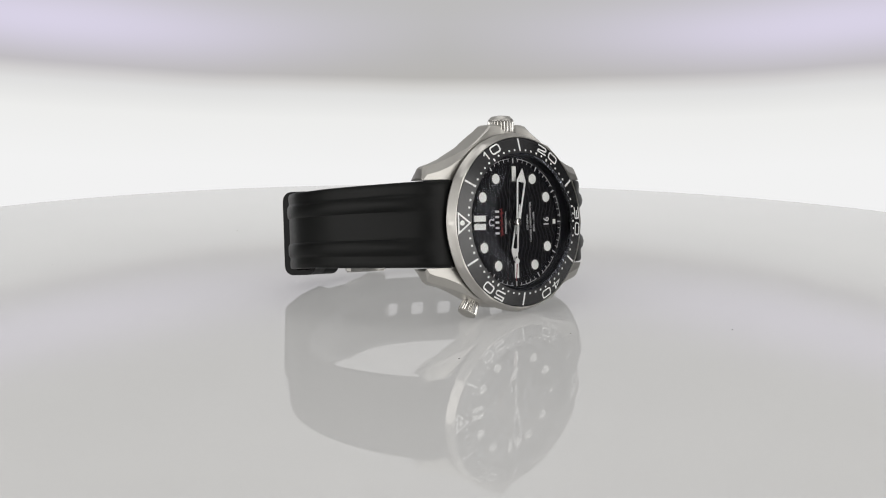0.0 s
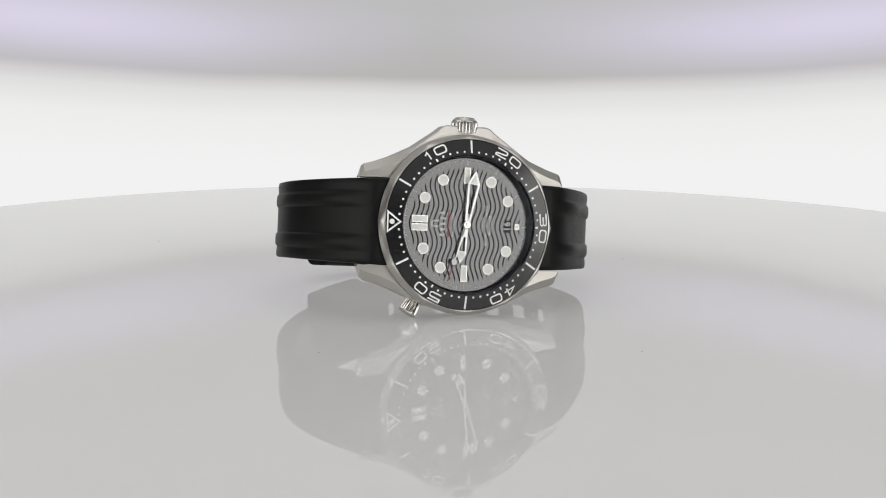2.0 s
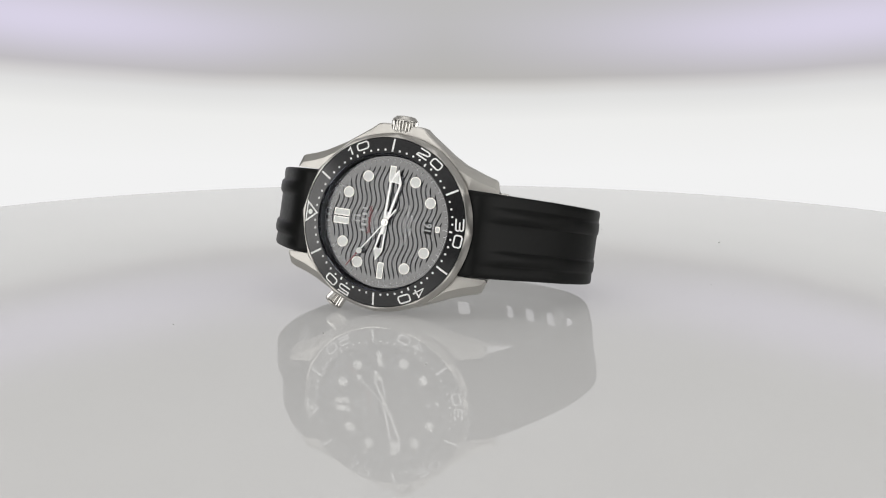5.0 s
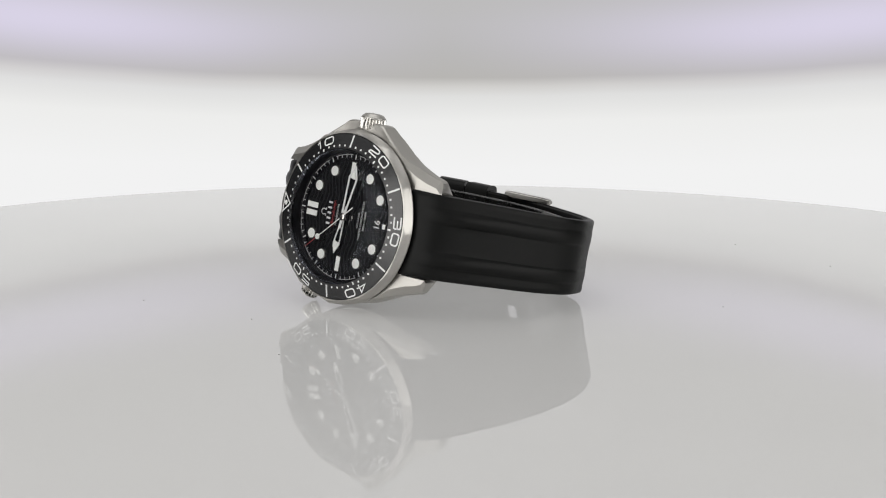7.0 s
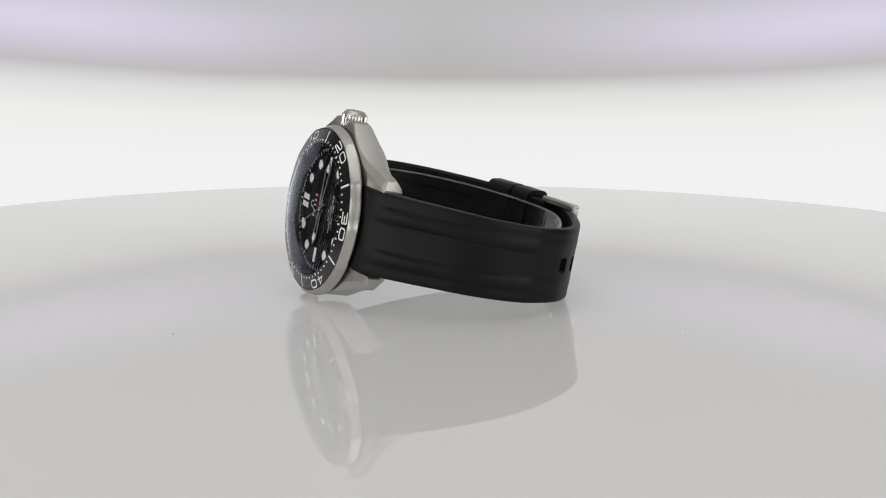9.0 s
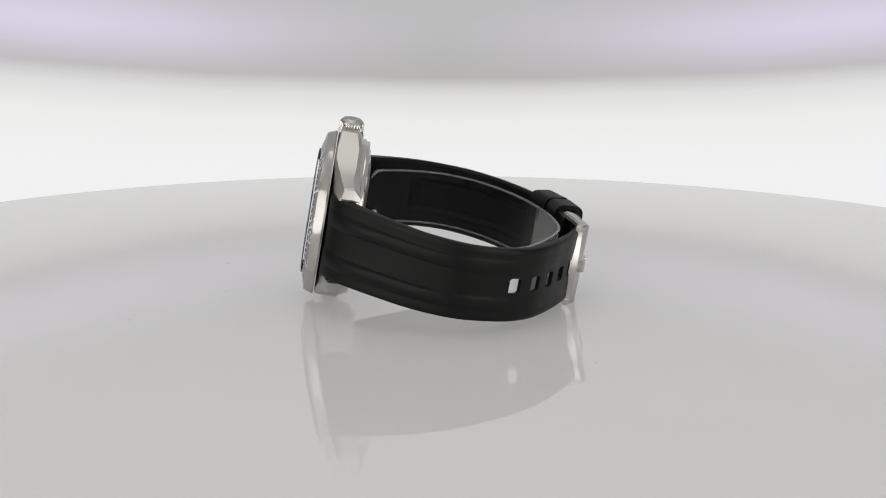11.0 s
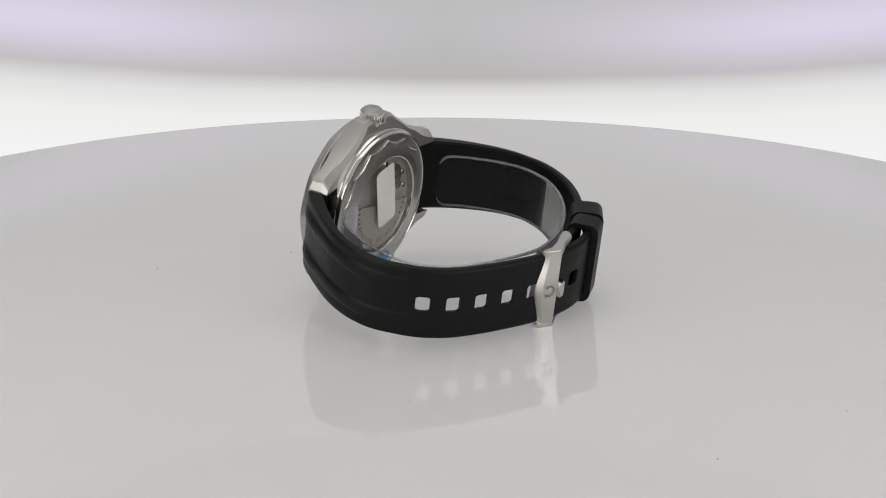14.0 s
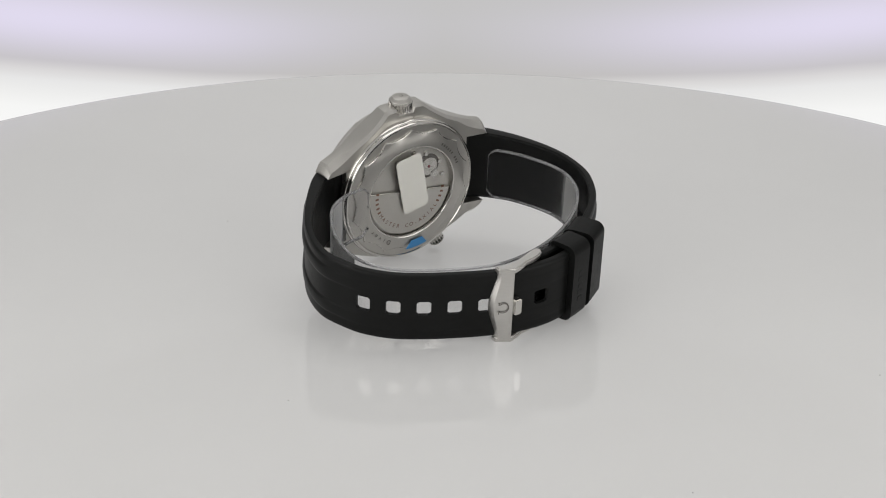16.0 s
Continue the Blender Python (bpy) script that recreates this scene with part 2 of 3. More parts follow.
GREY_CLOTH = material("grey_cloth", (0.06, 0.06, 0.061), 0.9, grain=0.1, grain_scale=60)

BACKDROP = band("backdrop", WALL_R, -0.16, WALL_R, 0.20, 38, 142, CLOTH_GLOW, k=12,
                label="white cloth wall with a painted glow, curving behind the turntable")
# unseen side panels, added dark so that dial and strap reflect little light
for a0, a1 in ((-15, 37.5), (142.5, 195)):
    band("dark_side_flag", WALL_R + 0.02, -0.16, WALL_R + 0.02, 0.165, a0, a1, GREY_CLOTH, n=32, k=4, label="unseen dark grey panel added at the side of the light tent", category="curtain")

# unseen glowing ring, added to give the steel something bright to reflect
TENT_GLOW = glow("added_tent_glow", (1.0, 0.99, 0.975), 0.42)
band("tent_fill_ring", 0.345, 0.17, 0.215, 0.44, 0, 360, TENT_GLOW, n=96, k=6, label="unseen white ring with an added glow, rising to the overhead softbox", category="tent")

band("tent_floor", 0.02, -0.30, 0.58, -0.30, 0, 360, GREY_CLOTH, n=64, k=3, label="grey cloth floor of the tent below the table", category="floor")

DUST_AT = ((-39.5, -65, 0.32), (-3.3, -57.9, 0.25), (31, -75.3, 0.3), (42.5, 108.5, 0.35), (1.8, 116.8, 0.25), (60, 40, 0.2), (-70, 90, 0.22))


def table():
    bm = lathe([(0, 0), (150, 0), (209.5, 0), (209.5, -6), (0, -6)], 256)
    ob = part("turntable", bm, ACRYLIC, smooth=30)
    rim = lathe([(209.55, -0.02), (210.6, -0.04), (211.6, -0.25), (212.5, -0.75), (213.1, -1.6), (213.4, -2.8), (213.4, -6), (212.4, -7), (209.55, -7)], 256, None, True)
    part("rim", rim, RIM_ACRYLIC, ob, "rim of the white disc, without the added glow", smooth=30)
    bm = bmesh.new()
    for x, y, r in DUST_AT:
        r *= 0.7
        prism(bm, [(x + r * (0.7 + 0.5 * random.random()) * math.cos(a), y + r * (0.7 + 0.5 * random.random()) * math.sin(a)) for a in np.linspace(0, 6.28, 7)[:-1]], 0, 0.15)
    tagged(part("dust_specks", bm, DUST, ob, "a few dark specks of dust"), kind="stuff")
    return tagged(ob, "glossy white acrylic turntable disc with an added glow", "turntable")


TABLE = table()


def softbox():
    """The round lamp over the table, in a shallow housing."""
    ob = new("top_softbox")
    ob.location = (0, 0.0, 0.46)
    part("diffuser", lathe([(0, 0), (190, 0), (192, 2), (192, 4), (0, 4)], 64), TOP_GLOW, ob, "glowing white diffuser")
    part("housing", lathe([(193, -4), (198, -4), (198, 40), (0, 40), (0, 36), (193, 36)], 64), BLACK_CLOTH, ob)
    return tagged(ob, "round overhead softbox with a glowing white diffuser", "softbox")


softbox()
for a0, a1 in ((-78.6, -13.5), (17.3, 80.3)):
    band("led_panel", 0.50, -0.05, 0.50, 0.30, a0 - 90, a1 - 90, PANEL_GLOW, n=24, k=4, label="curved bright lamp panel beside the camera", category="lamp panel")
band("tent_front", 0.56, -0.30, 0.56, 0.60, -165, -15, BLACK_CLOTH, n=48, k=4, label="dark cloth closing the tent behind the camera", category="curtain")


# ---------------------------------------------------------------- the watch (12 o'clock +y, 3 o'clock +x, dial faces +z)
WATCH = tagged(new("wrist_watch"), "steel diver's watch with black dial and rubber strap lying sideways", "watch")


def case():
    """Case body with four curved lugs and the shoulders beside the crown."""
    right = [(10.4, -19.0), (10.4, -25.8), (10.9, -25.9), (13.1, -25.3), (13.6, -24.6), (14.35, -21.6), (15.3, -19.0), (16.2, -16.4), (18.2, -12.9), (20.3, -9.9),
             (22.1, -7.4), (23.4, -5.9), (23.7, -4.8), (23.75, -3.4), (23.6, -2.3), (22.6, -2.0), (22.6, 2.0), (23.6, 2.3), (23.75, 3.4), (23.7, 4.8),
             (23.4, 5.9), (22.1, 7.4), (20.3, 9.9), (18.2, 12.9), (16.5, 16.4), (15.3, 19.0), (14.35, 21.6), (13.6, 24.6), (13.1, 25.3), (10.9, 25.9),
             (10.4, 25.8), (10.4, 19.0)]
    left = [(-10.4, 19.0), (-10.4, 25.2), (-11.0, 25.7), (-13.5, 24.8), (-14.2, 23.2), (-14.9, 20.5), (-16.1, 17), (-17.7, 13.4),
            (-19.4, 9.2), (-20.4, 5.0), (-20.7, 0), (-20.4, -5.0), (-19.4, -9.2), (-17.7, -13.4), (-16.1, -17), (-14.9, -20.5), (-14.2, -23.2),
            (-13.5, -24.8), (-11.0, -25.7), (-10.4, -25.2), (-10.4, -19.0)]
    loop = right + left

    def top(y):
        return -1.0 - 2.4 * max(0, (abs(y) - 13) / 12.7) ** 1.3

    def low(y):
        return -7.6 - 1.2 * max(0, (abs(y) - 15) / 10.7) ** 1.5

    bm = bmesh.new()
    rings = []
    for level, step in ((0, 0.4), (1, 0.1), (2, 0.0), (3, 0.0), (4, 0.75)):
        ring = []
        for k, (x, y) in enumerate(loop):
            px, py = loop[k - 1]
            qx, qy = loop[(k + 1) % len(loop)]
            tx, ty = qx - px, qy - py
            d = math.hypot(tx, ty)
            nx, ny = ty / d, -tx / d
            g = min(1, max(0, (x - 20.6) / 2.6))
            t, b = top(y) - 0.45 * g, low(y) + 0.9 * g
            slant = min(1, max(0, (abs(y) - 13) / 5)) * min(1, max(0, (abs(x) - 10.5) / 2.4))
            inset = step
            under = min(1, max(0, (abs(y) - 16) / 4)) if abs(x) > 10.5 else 0
            z = (t, t - 0.3 - 0.8 * slant, t - 0.8 - 0.8 * slant, b + 1.0 + 0.8 * under, b)[level]
            if abs(x) < 10.5:
                inset = 0.0 if level else 0.2
                nx, ny = (0, math.copysign(1, y)) if abs(y) > 24 else (nx, ny)
            elif level == 0 and abs(y) > 17:
                # the lugs slope off sideways, down to the tip
                nx, ny = math.copysign(min(0.4 + 1.6 * slant, abs(x) - 10.4), x), math.copysign(0.25, y) if abs(y) > 25 else 0
                inset = 1.0
            elif level == 4 and abs(y) > 17:
                nx, ny = math.copysign(min(0.75 + 1.1 * under, abs(x) - 10.4), x), 0
                inset = 1.0
            elif level == 0 and abs(y) > 11:
                inset = 0.4 + 1.6 * slant
            # the lug ends are undercut
            cut = math.copysign((0, 0, 0.2, 0.7, 0.9)[level] * min(1, max(0, abs(y) - 23.8)), y)
            ring.append(bm.verts.new(((x - nx * inset) * MM, (y - ny * inset - cut) * MM, z * MM)))
        rings.append(ring)
    n = len(loop)
    for level, (a, b) in enumerate(zip(rings, rings[1:])):
        for i in range(n):
            j = (i + 1) % n
            bm.faces.new((a[i], a[j], b[j], b[i])).material_index = int(level == 3)
    for tri in tessellate_polygon([[Vector((x, y, 0)) for x, y in loop]]):
        bm.faces.new([rings[0][k] for k in tri])
        bm.faces.new([rings[-1][k] for k in tri])
    body = part("case", bm, STEEL, WATCH, "brushed steel case with curved lugs and polished chamfers", smooth=16)
    body.data.materials.append(BEZEL_STEEL)


def ribbon(bm, pts, width, z, m, closed=False):
    """A flat painted stroke along pts (mm) at height z, mitred at the bends."""
    n = len(pts)
    sides = []
    for i, (x, y) in enumerate(pts):
        px, py = pts[i - 1] if closed or i else pts[i]
        qx, qy = pts[(i + 1) % n] if closed or i < n - 1 else pts[i]
        a = Vector((x - px, y - py)).normalized() if (x, y) != (px, py) else Vector((qx - x, qy - y)).normalized()
        b = Vector((qx - x, qy - y)).normalized() if (x, y) != (qx, qy) else a
        t = (a + b).normalized()
        w = width / 2 / max(0.55, t.dot(a))
        sides.append((bm.verts.new(m @ Vector(((x - t.y * w) * MM, (y + t.x * w) * MM, z * MM))),
                      bm.verts.new(m @ Vector(((x + t.y * w) * MM, (y - t.x * w) * MM, z * MM)))))
    for i in range(n if closed else n - 1):
        a, b = sides[i], sides[(i + 1) % n]
        bm.faces.new((a[0], a[1], b[1], b[0]))


def bend(cx, cy, r, a0, a1, k=5):
    return [(cx + r * math.cos(radians(a0 + (a1 - a0) * i / k)), cy + r * math.sin(radians(a0 + (a1 - a0) * i / k))) for i in range(k + 1)]


def wide_digit(digit):
    """Strokes of the broad, round-cornered bezel numerals: points in mm about the middle, and whether they close."""
    w, h, r = 1.42, 0.9, 0.58
    if digit == "0":
        return [(bend(w - r, h - r, r, 90, 0) + bend(w - r, r - h, r, 0, -90) + bend(r - w, r - h, r, 270, 180) + bend(r - w, h - r, r, 180, 90), True)]
    if digit == "1":
        return [([(0.05, 0.35), (0.85, h), (0.85, -h - 0.2)], False)]
    if digit == "2":
        return [([(-w, h)] + bend(w - 0.46, h - 0.46, 0.46, 90, -70) + bend(0.44 - w, -0.74, 0.42, 110, 180) + [(0.02 - w, -h), (w, -h)], False)]
    if digit == "3":
        q = 0.45
        return [([(-w, h)] + bend(w - q, h - q, q, 90, 0) + bend(w - q, q, q, 0, -90) + [(-0.6, 0)], False),
                ([(w - q - 0.1, 0)] + bend(w - q, -q, q, 90, 0) + bend(w - q, q - h, q, 0, -90) + [(-w, -h)], False)]
    if digit == "4":
        return [([(0.55, -h - 0.2), (0.55, h), (-w, -0.42), (w, -0.42)], False)]
    return [([(w, h), (-w, h), (-w, 0.16)] + bend(w - 0.55, 0.16 - 0.55, 0.55, 90, 0) + bend(w - 0.55, 0.55 - h, 0.55, 0, -90) + [(-w, -h)], False)]


def bezel():
    def scallop(a, r, z):
        deep = min(1, max(0, (z + 0.65) / 1.1)) * min(1, max(0, (r - 20.5) / 0.8))
        return r - 0.65 * deep * abs(math.sin(6 * a)) ** 0.9

    ring = part("bezel", lathe([(20.25, 1.6), (20.42, 1.9), (20.8, 1.85), (21.3, 1.35), (21.6, 0.6), (21.65, -0.35), (21.4, -0.75), (20.0, -0.75)], 240, scallop, True),
                BEZEL_STEEL, WATCH, "satin steel bezel with a scalloped edge", smooth=24)
    insert = part("bezel_insert", lathe([(16.4, 1.5), (16.35, 2.65), (16.6, 2.85), (18.2, 2.415), (20.2, 1.865), (20.25, 1.4)], 160), CERAMIC, WATCH,
                  "black ceramic ring with white minute marks")
    tilt = radians(-15.2)

    def slope(r):
        return 2.85 - (r - 16.6) * 0.272 + 0.025

    for k in range(60):
        if k % 5:
            x, y = clock(k, 17.35)
            bm = bmesh.new()
            prism(bm, disc(0.27, 12), 0, 0.03,
                  Matrix.Translation((x * MM, y * MM, slope(17.35) * MM)) @ Matrix.Rotation(-radians(6 * k), 4, "Z") @ Matrix.Rotation(tilt, 4, "X"))
            part("minute_dot", bm, ENAMEL, insert)
    for k in range(5, 60, 10):
        x, y = clock(k, 18.55)
        bm = bmesh.new()
        prism(bm, rect(0.46, 3.2), 0, 0.03,
              Matrix.Translation((x * MM, y * MM, slope(18.55) * MM)) @ Matrix.Rotation(-radians(6 * k), 4, "Z") @ Matrix.Rotation(tilt, 4, "X"))
        part("minute_line", bm, ENAMEL, insert)
    for k in range(10, 60, 10):
        x, y = clock(k, 17.12)
        bm = bmesh.new()
        prism(bm, rect(0.42, 0.75), 0, 0.03,
              Matrix.Translation((x * MM, y * MM, slope(17.12) * MM)) @ Matrix.Rotation(-radians(6 * k), 4, "Z") @ Matrix.Rotation(tilt, 4, "X"))
        part("minute_dash", bm, ENAMEL, insert)
        for side, digit in ((-1, str(k)[0]), (1, "0")):
            x, y = clock(k + side * 1.0, 19.04)
            bm = bmesh.new()
            m = Matrix.Translation((x * MM, y * MM, slope(19.04) * MM)) @ Matrix.Rotation(-radians(6 * (k + side * 0.9)), 4, "Z") @ Matrix.Rotation(tilt, 4, "X")
            for pts, closed in wide_digit(digit):
                ribbon(bm, pts, 0.38, 0.03, m, closed)
            part("numeral", bm, ENAMEL, insert)
    m = Matrix.Translation((0, 18.75 * MM, slope(18.75) * MM)) @ Matrix.Rotation(tilt, 4, "X")
    bm = bmesh.new()
    outer = [(-2.75, 1.35), (2.75, 1.35), (0, -2.15)]
    inner = [(-1.95, 0.98), (1.95, 0.98), (0, -1.5)]
    vo = [bm.verts.new(m @ Vector((x * MM, y * MM, 0.03 * MM))) for x, y in outer]
    vi = [bm.verts.new(m @ Vector((x * MM, y * MM, 0.03 * MM))) for x, y in inner]
    for i in range(3):
        j = (i + 1) % 3
        bm.faces.new((vo[i], vo[j], vi[j], vi[i]))
    part("triangle_mark", bm, ENAMEL, insert)
    bm = bmesh.new()
    prism(bm, disc(0.62, 20, 0, 0.15), 0, 0.06, m)
    part("lume_pip", bm, LUME, insert)
    return ring


def dial():
    d = part("dial", lathe([(0, 0), (15.95, 0), (15.95, -0.4), (0, -0.4)], 96), DIAL, WATCH, "glossy black dial with engraved waves")
    part("dial_flange", lathe([(15.9, -0.2), (15.9, 0.06), (16.05, 0.2), (16.3, 1.9), (16.5, 1.9), (16.4, -0.2)], 96, None, True), FLANGE, WATCH, "dark upright ring round the dial")
    # engraved waves run from 9 to 3 o'clock
    bm = bmesh.new()
    step = 1.19
    for k in range(-12, 13):
        y0 = k * step + 0.3
        run = []
        for i in range(-60, 61):
            x = i * 0.25
            y = y0 + 0.55 * math.cos(2 * math.pi * x / 9.2)
            if math.hypot(x, y) < 14.1:
                run.append((x, y))
        prev = None
        for i, (x, y) in enumerate(run):
            w = 0.165 * min(1, i / 4, (len(run) - 1 - i) / 4)
            slope = -0.55 * 2 * math.pi / 9.2 * math.sin(2 * math.pi * x / 9.2)
            d0 = math.hypot(1, slope)
            pair = (bm.verts.new(((x - slope / d0 * w) * MM, (y + w / d0) * MM, 0.018 * MM)),
                    bm.verts.new(((x + slope / d0 * w) * MM, (y - w / d0) * MM, 0.018 * MM)))
            if prev:
                bm.faces.new((prev[0], prev[1], pair[1], pair[0]))
            prev = pair
    tagged(part("engraved_waves", bm, GROOVE, d, "matt engraved wave lines"), kind="stuff")
    for h in (1, 2, 4, 5, 7, 8, 10, 11):
        x, y = clock(5 * h, 12.05)
        mk = part("hour_marker", lathe([(0, 0.24), (1.18, 0.24), (1.21, 0.2), (1.21, 0)], 28), LUME, d)
        mk.location = (x * MM, y * MM, 0.01 * MM)
        part("marker_rim", lathe([(1.21, 0.0), (1.21, 0.3), (1.34, 0.3), (1.4, 0.24), (1.4, 0)], 28), POLISHED, mk)

    def bar(mid_minute, r, w, l, dx=0.0):
        x, y = clock(mid_minute, r)
        a = radians(6 * mid_minute)
        bm = bmesh.new()
        prism(bm, rect(w, l), 0, 0.26, Matrix.Translation(((x + dx * math.cos(a)) * MM, (y - dx * math.sin(a)) * MM, 0.01 * MM)) @ Matrix.Rotation(-a, 4, "Z"))
        mk = part("hour_marker", bm, LUME, d)
        bm = bmesh.new()
        prism(bm, rect(w + 0.28, l + 0.28), 0, 0.2, Matrix.Translation(((x + dx * math.cos(a)) * MM, (y - dx * math.sin(a)) * MM, 0.008 * MM)) @ Matrix.Rotation(-a, 4, "Z"))
        part("marker_rim", bm, POLISHED, mk)

    bar(0, 11.5, 1.35, 3.6, -1.0)
    bar(0, 11.5, 1.35, 3.6, 1.0)
    bar(15, 11.7, 1.25, 3.6)
    bar(45, 11.7, 1.25, 3.6)
    bar(30, 13.0, 1.1, 0.85)
    # minute track round the edge of the dial
    def on_ring(k, r):
        x, y = clock(k, r)
        return Matrix.Translation((x * MM, y * MM, 0)) @ Matrix.Rotation(-radians(6 * k), 4, "Z")

    for k in range(60):
        long = k % 5 == 0
        bm = bmesh.new()
        prism(bm, rect(0.26 if long else 0.13, 1.15 if long else 0.75), 0.01, 0.03, on_ring(k, 14.85 if long else 15.0))
        part("minute_tick", bm, PRINT, d)
    for k in range(0, 60, 5):
        bm = bmesh.new()
        for i in range(9):
            prism(bm, rect(0.62, 0.09), 0.01, 0.03, on_ring(k + 0.9 + 0.4 * i, 15.35))
        part("track_line", bm, PRINT, d)
    # date
    bm = bmesh.new()
    prism(bm, rect(2.9, 1.9, 0, -10.6), 0.012, 0.03)
    dw = part("date_window", bm, GROOVE, d)
    text_part("date", "16", 2.5, 0, -10.6, 0.045, 0, PRINT, dw, stretch=0.95, weight=0.02)
    # lettering; maker's marks are plain shapes
    bm = bmesh.new()
    for i in range(5):
        prism(bm, rect(0.5, 1.25, (i - 2) * 1.3, 5.75, 0.1), 0.02, 0.04)
    part("maker_mark", bm, PRINT, d, "row of small white bars")
    bm = bmesh.new()
    ring = [bm.verts.new((r * math.cos(radians(a)) * MM, (7.65 + r * math.sin(radians(a))) * MM, 0.04 * MM)) for a in range(-50, 231, 20) for r in (0.62, 0.85)]
    for i in range(0, len(ring) - 2, 2):
        bm.faces.new((ring[i], ring[i + 1], ring[i + 3], ring[i + 2]))
    prism(bm, rect(0.6, 0.22, -0.75, 6.9), 0.02, 0.04)
    prism(bm, rect(0.6, 0.22, 0.75, 6.9), 0.02, 0.04)
    part("emblem", bm, PRINT, d, "small white horseshoe emblem")
    bm = bmesh.new()
    ribbon(bm, [(-3.3 + 0.07 * i + 0.12 * math.sin(1.9 * i), 4.3 + (0.62 if i < 9 else 0.3 + 0.22 * math.sin(0.5 * i)) * math.sin(0.85 * i)) for i in range(95)], 0.13, 0.035, Matrix())
    part("red_line", bm, RED, d, "wavy red line of script")
    text_part("lettering", "PROFESSIONAL", 0.8, 0, 3.0, 0.03, 0, PRINT, d)
    text_part("lettering", "CO-AXIAL", 0.85, 0, -4.2, 0.03, 0, PRINT, d)
    text_part("lettering", "MASTER CHRONOMETER", 0.85, 0, -5.25, 0.03, 0, PRINT, d)
    text_part("lettering", "300m / 1000ft", 0.85, 0, -6.3, 0.03, 0, PRINT, d)
    return d


def frame_shape(bm, outer, inner, z0, z1, m):
    vo = [[bm.verts.new(m @ Vector((x * MM, y * MM, z * MM))) for x, y in outer] for z in (z0, z1)]
    vi = [[bm.verts.new(m @ Vector((x * MM, y * MM, z * MM))) for x, y in inner] for z in (z0, z1)]
    n = len(outer)
    for i in range(n):
        j = (i + 1) % n
        bm.faces.new((vo[1][i], vo[1][j], vi[1][j], vi[1][i]))
        bm.faces.new((vo[0][i], vo[0][j], vo[1][j], vo[1][i]))
        bm.faces.new((vi[0][i], vi[0][j], vi[1][j], vi[1][i]))


def pointers():
    # 9:16
    m = Matrix.Rotation(-radians(6 * 16.35), 4, "Z")
    bm = bmesh.new()
    frame_shape(bm, [(-0.6, 0), (-1.5, 10.0), (0, 13.1), (1.5, 10.0), (0.6, 0)], [(-0.2, 1.6), (-1.0, 9.75), (0, 12.1), (1.0, 9.75), (0.2, 1.6)], 1.15, 1.3, m)
    prism(bm, rect(2.3, 0.3, 0, 9.85), 1.15, 1.28, m)
    prism(bm, [(-0.32, -3.0), (0.32, -3.0), (0.42, 0.6), (-0.42, 0.6)], 1.15, 1.3, m)
    mh = part("minute_pointer", bm, POINTER, WATCH, "polished open minute pointer with a white arrow tip")
    bm = bmesh.new()
    prism(bm, [(-0.8, 9.95), (0.8, 9.95), (0, 12.0)], 1.2, 1.34, m)
    part("lume_arrow", bm, LUME, mh)
    m = Matrix.Rotation(-radians(30 * 9.27), 4, "Z")
    bm = bmesh.new()
    frame_shape(bm, [(-0.5, 0), (-1.15, 7.0), (0, 9.5), (1.15, 7.0), (0.5, 0)], [(-0.18, 1.2), (-0.72, 6.3), (0, 6.5), (0.72, 6.3), (0.18, 1.2)], 0.7, 0.85, m)
    prism(bm, [(-0.32, -2.6), (0.32, -2.6), (0.42, 0.6), (-0.42, 0.6)], 0.7, 0.85, m)
    hh = part("hour_pointer", bm, POINTER, WATCH, "polished open hour pointer with a round white dot")
    bm = bmesh.new()
    prism(bm, disc(0.92, 24, 0, 7.5), 0.74, 0.92, m)
    part("lume_dot", bm, LUME, hh)
    part("pinion", lathe([(0, 1.85), (0.35, 1.85), (0.45, 1.62), (0.85, 1.58), (1.0, 1.4), (1.0, 0.2)], 24), POLISHED, WATCH)
    sh = new("seconds_pointer")
    sh.parent = WATCH
    bm = bmesh.new()
    prism(bm, [(-0.16, -4.2), (0.16, -4.2), (0.1, 11.0), (-0.1, 11.0)], 1.45, 1.52)
    part("needle", bm, POINTER, sh)
    bm = bmesh.new()
    prism(bm, disc(0.72, 24, 0, 9.4), 1.5, 1.58)
    part("lume_dot", bm, LUME, sh)
    bm = bmesh.new()
    prism(bm, [(-0.14, 10.2), (0.14, 10.2), (0.08, 14.3), (-0.08, 14.3)], 1.5, 1.56)
    part("red_tip", bm, RED, sh)
    return sh


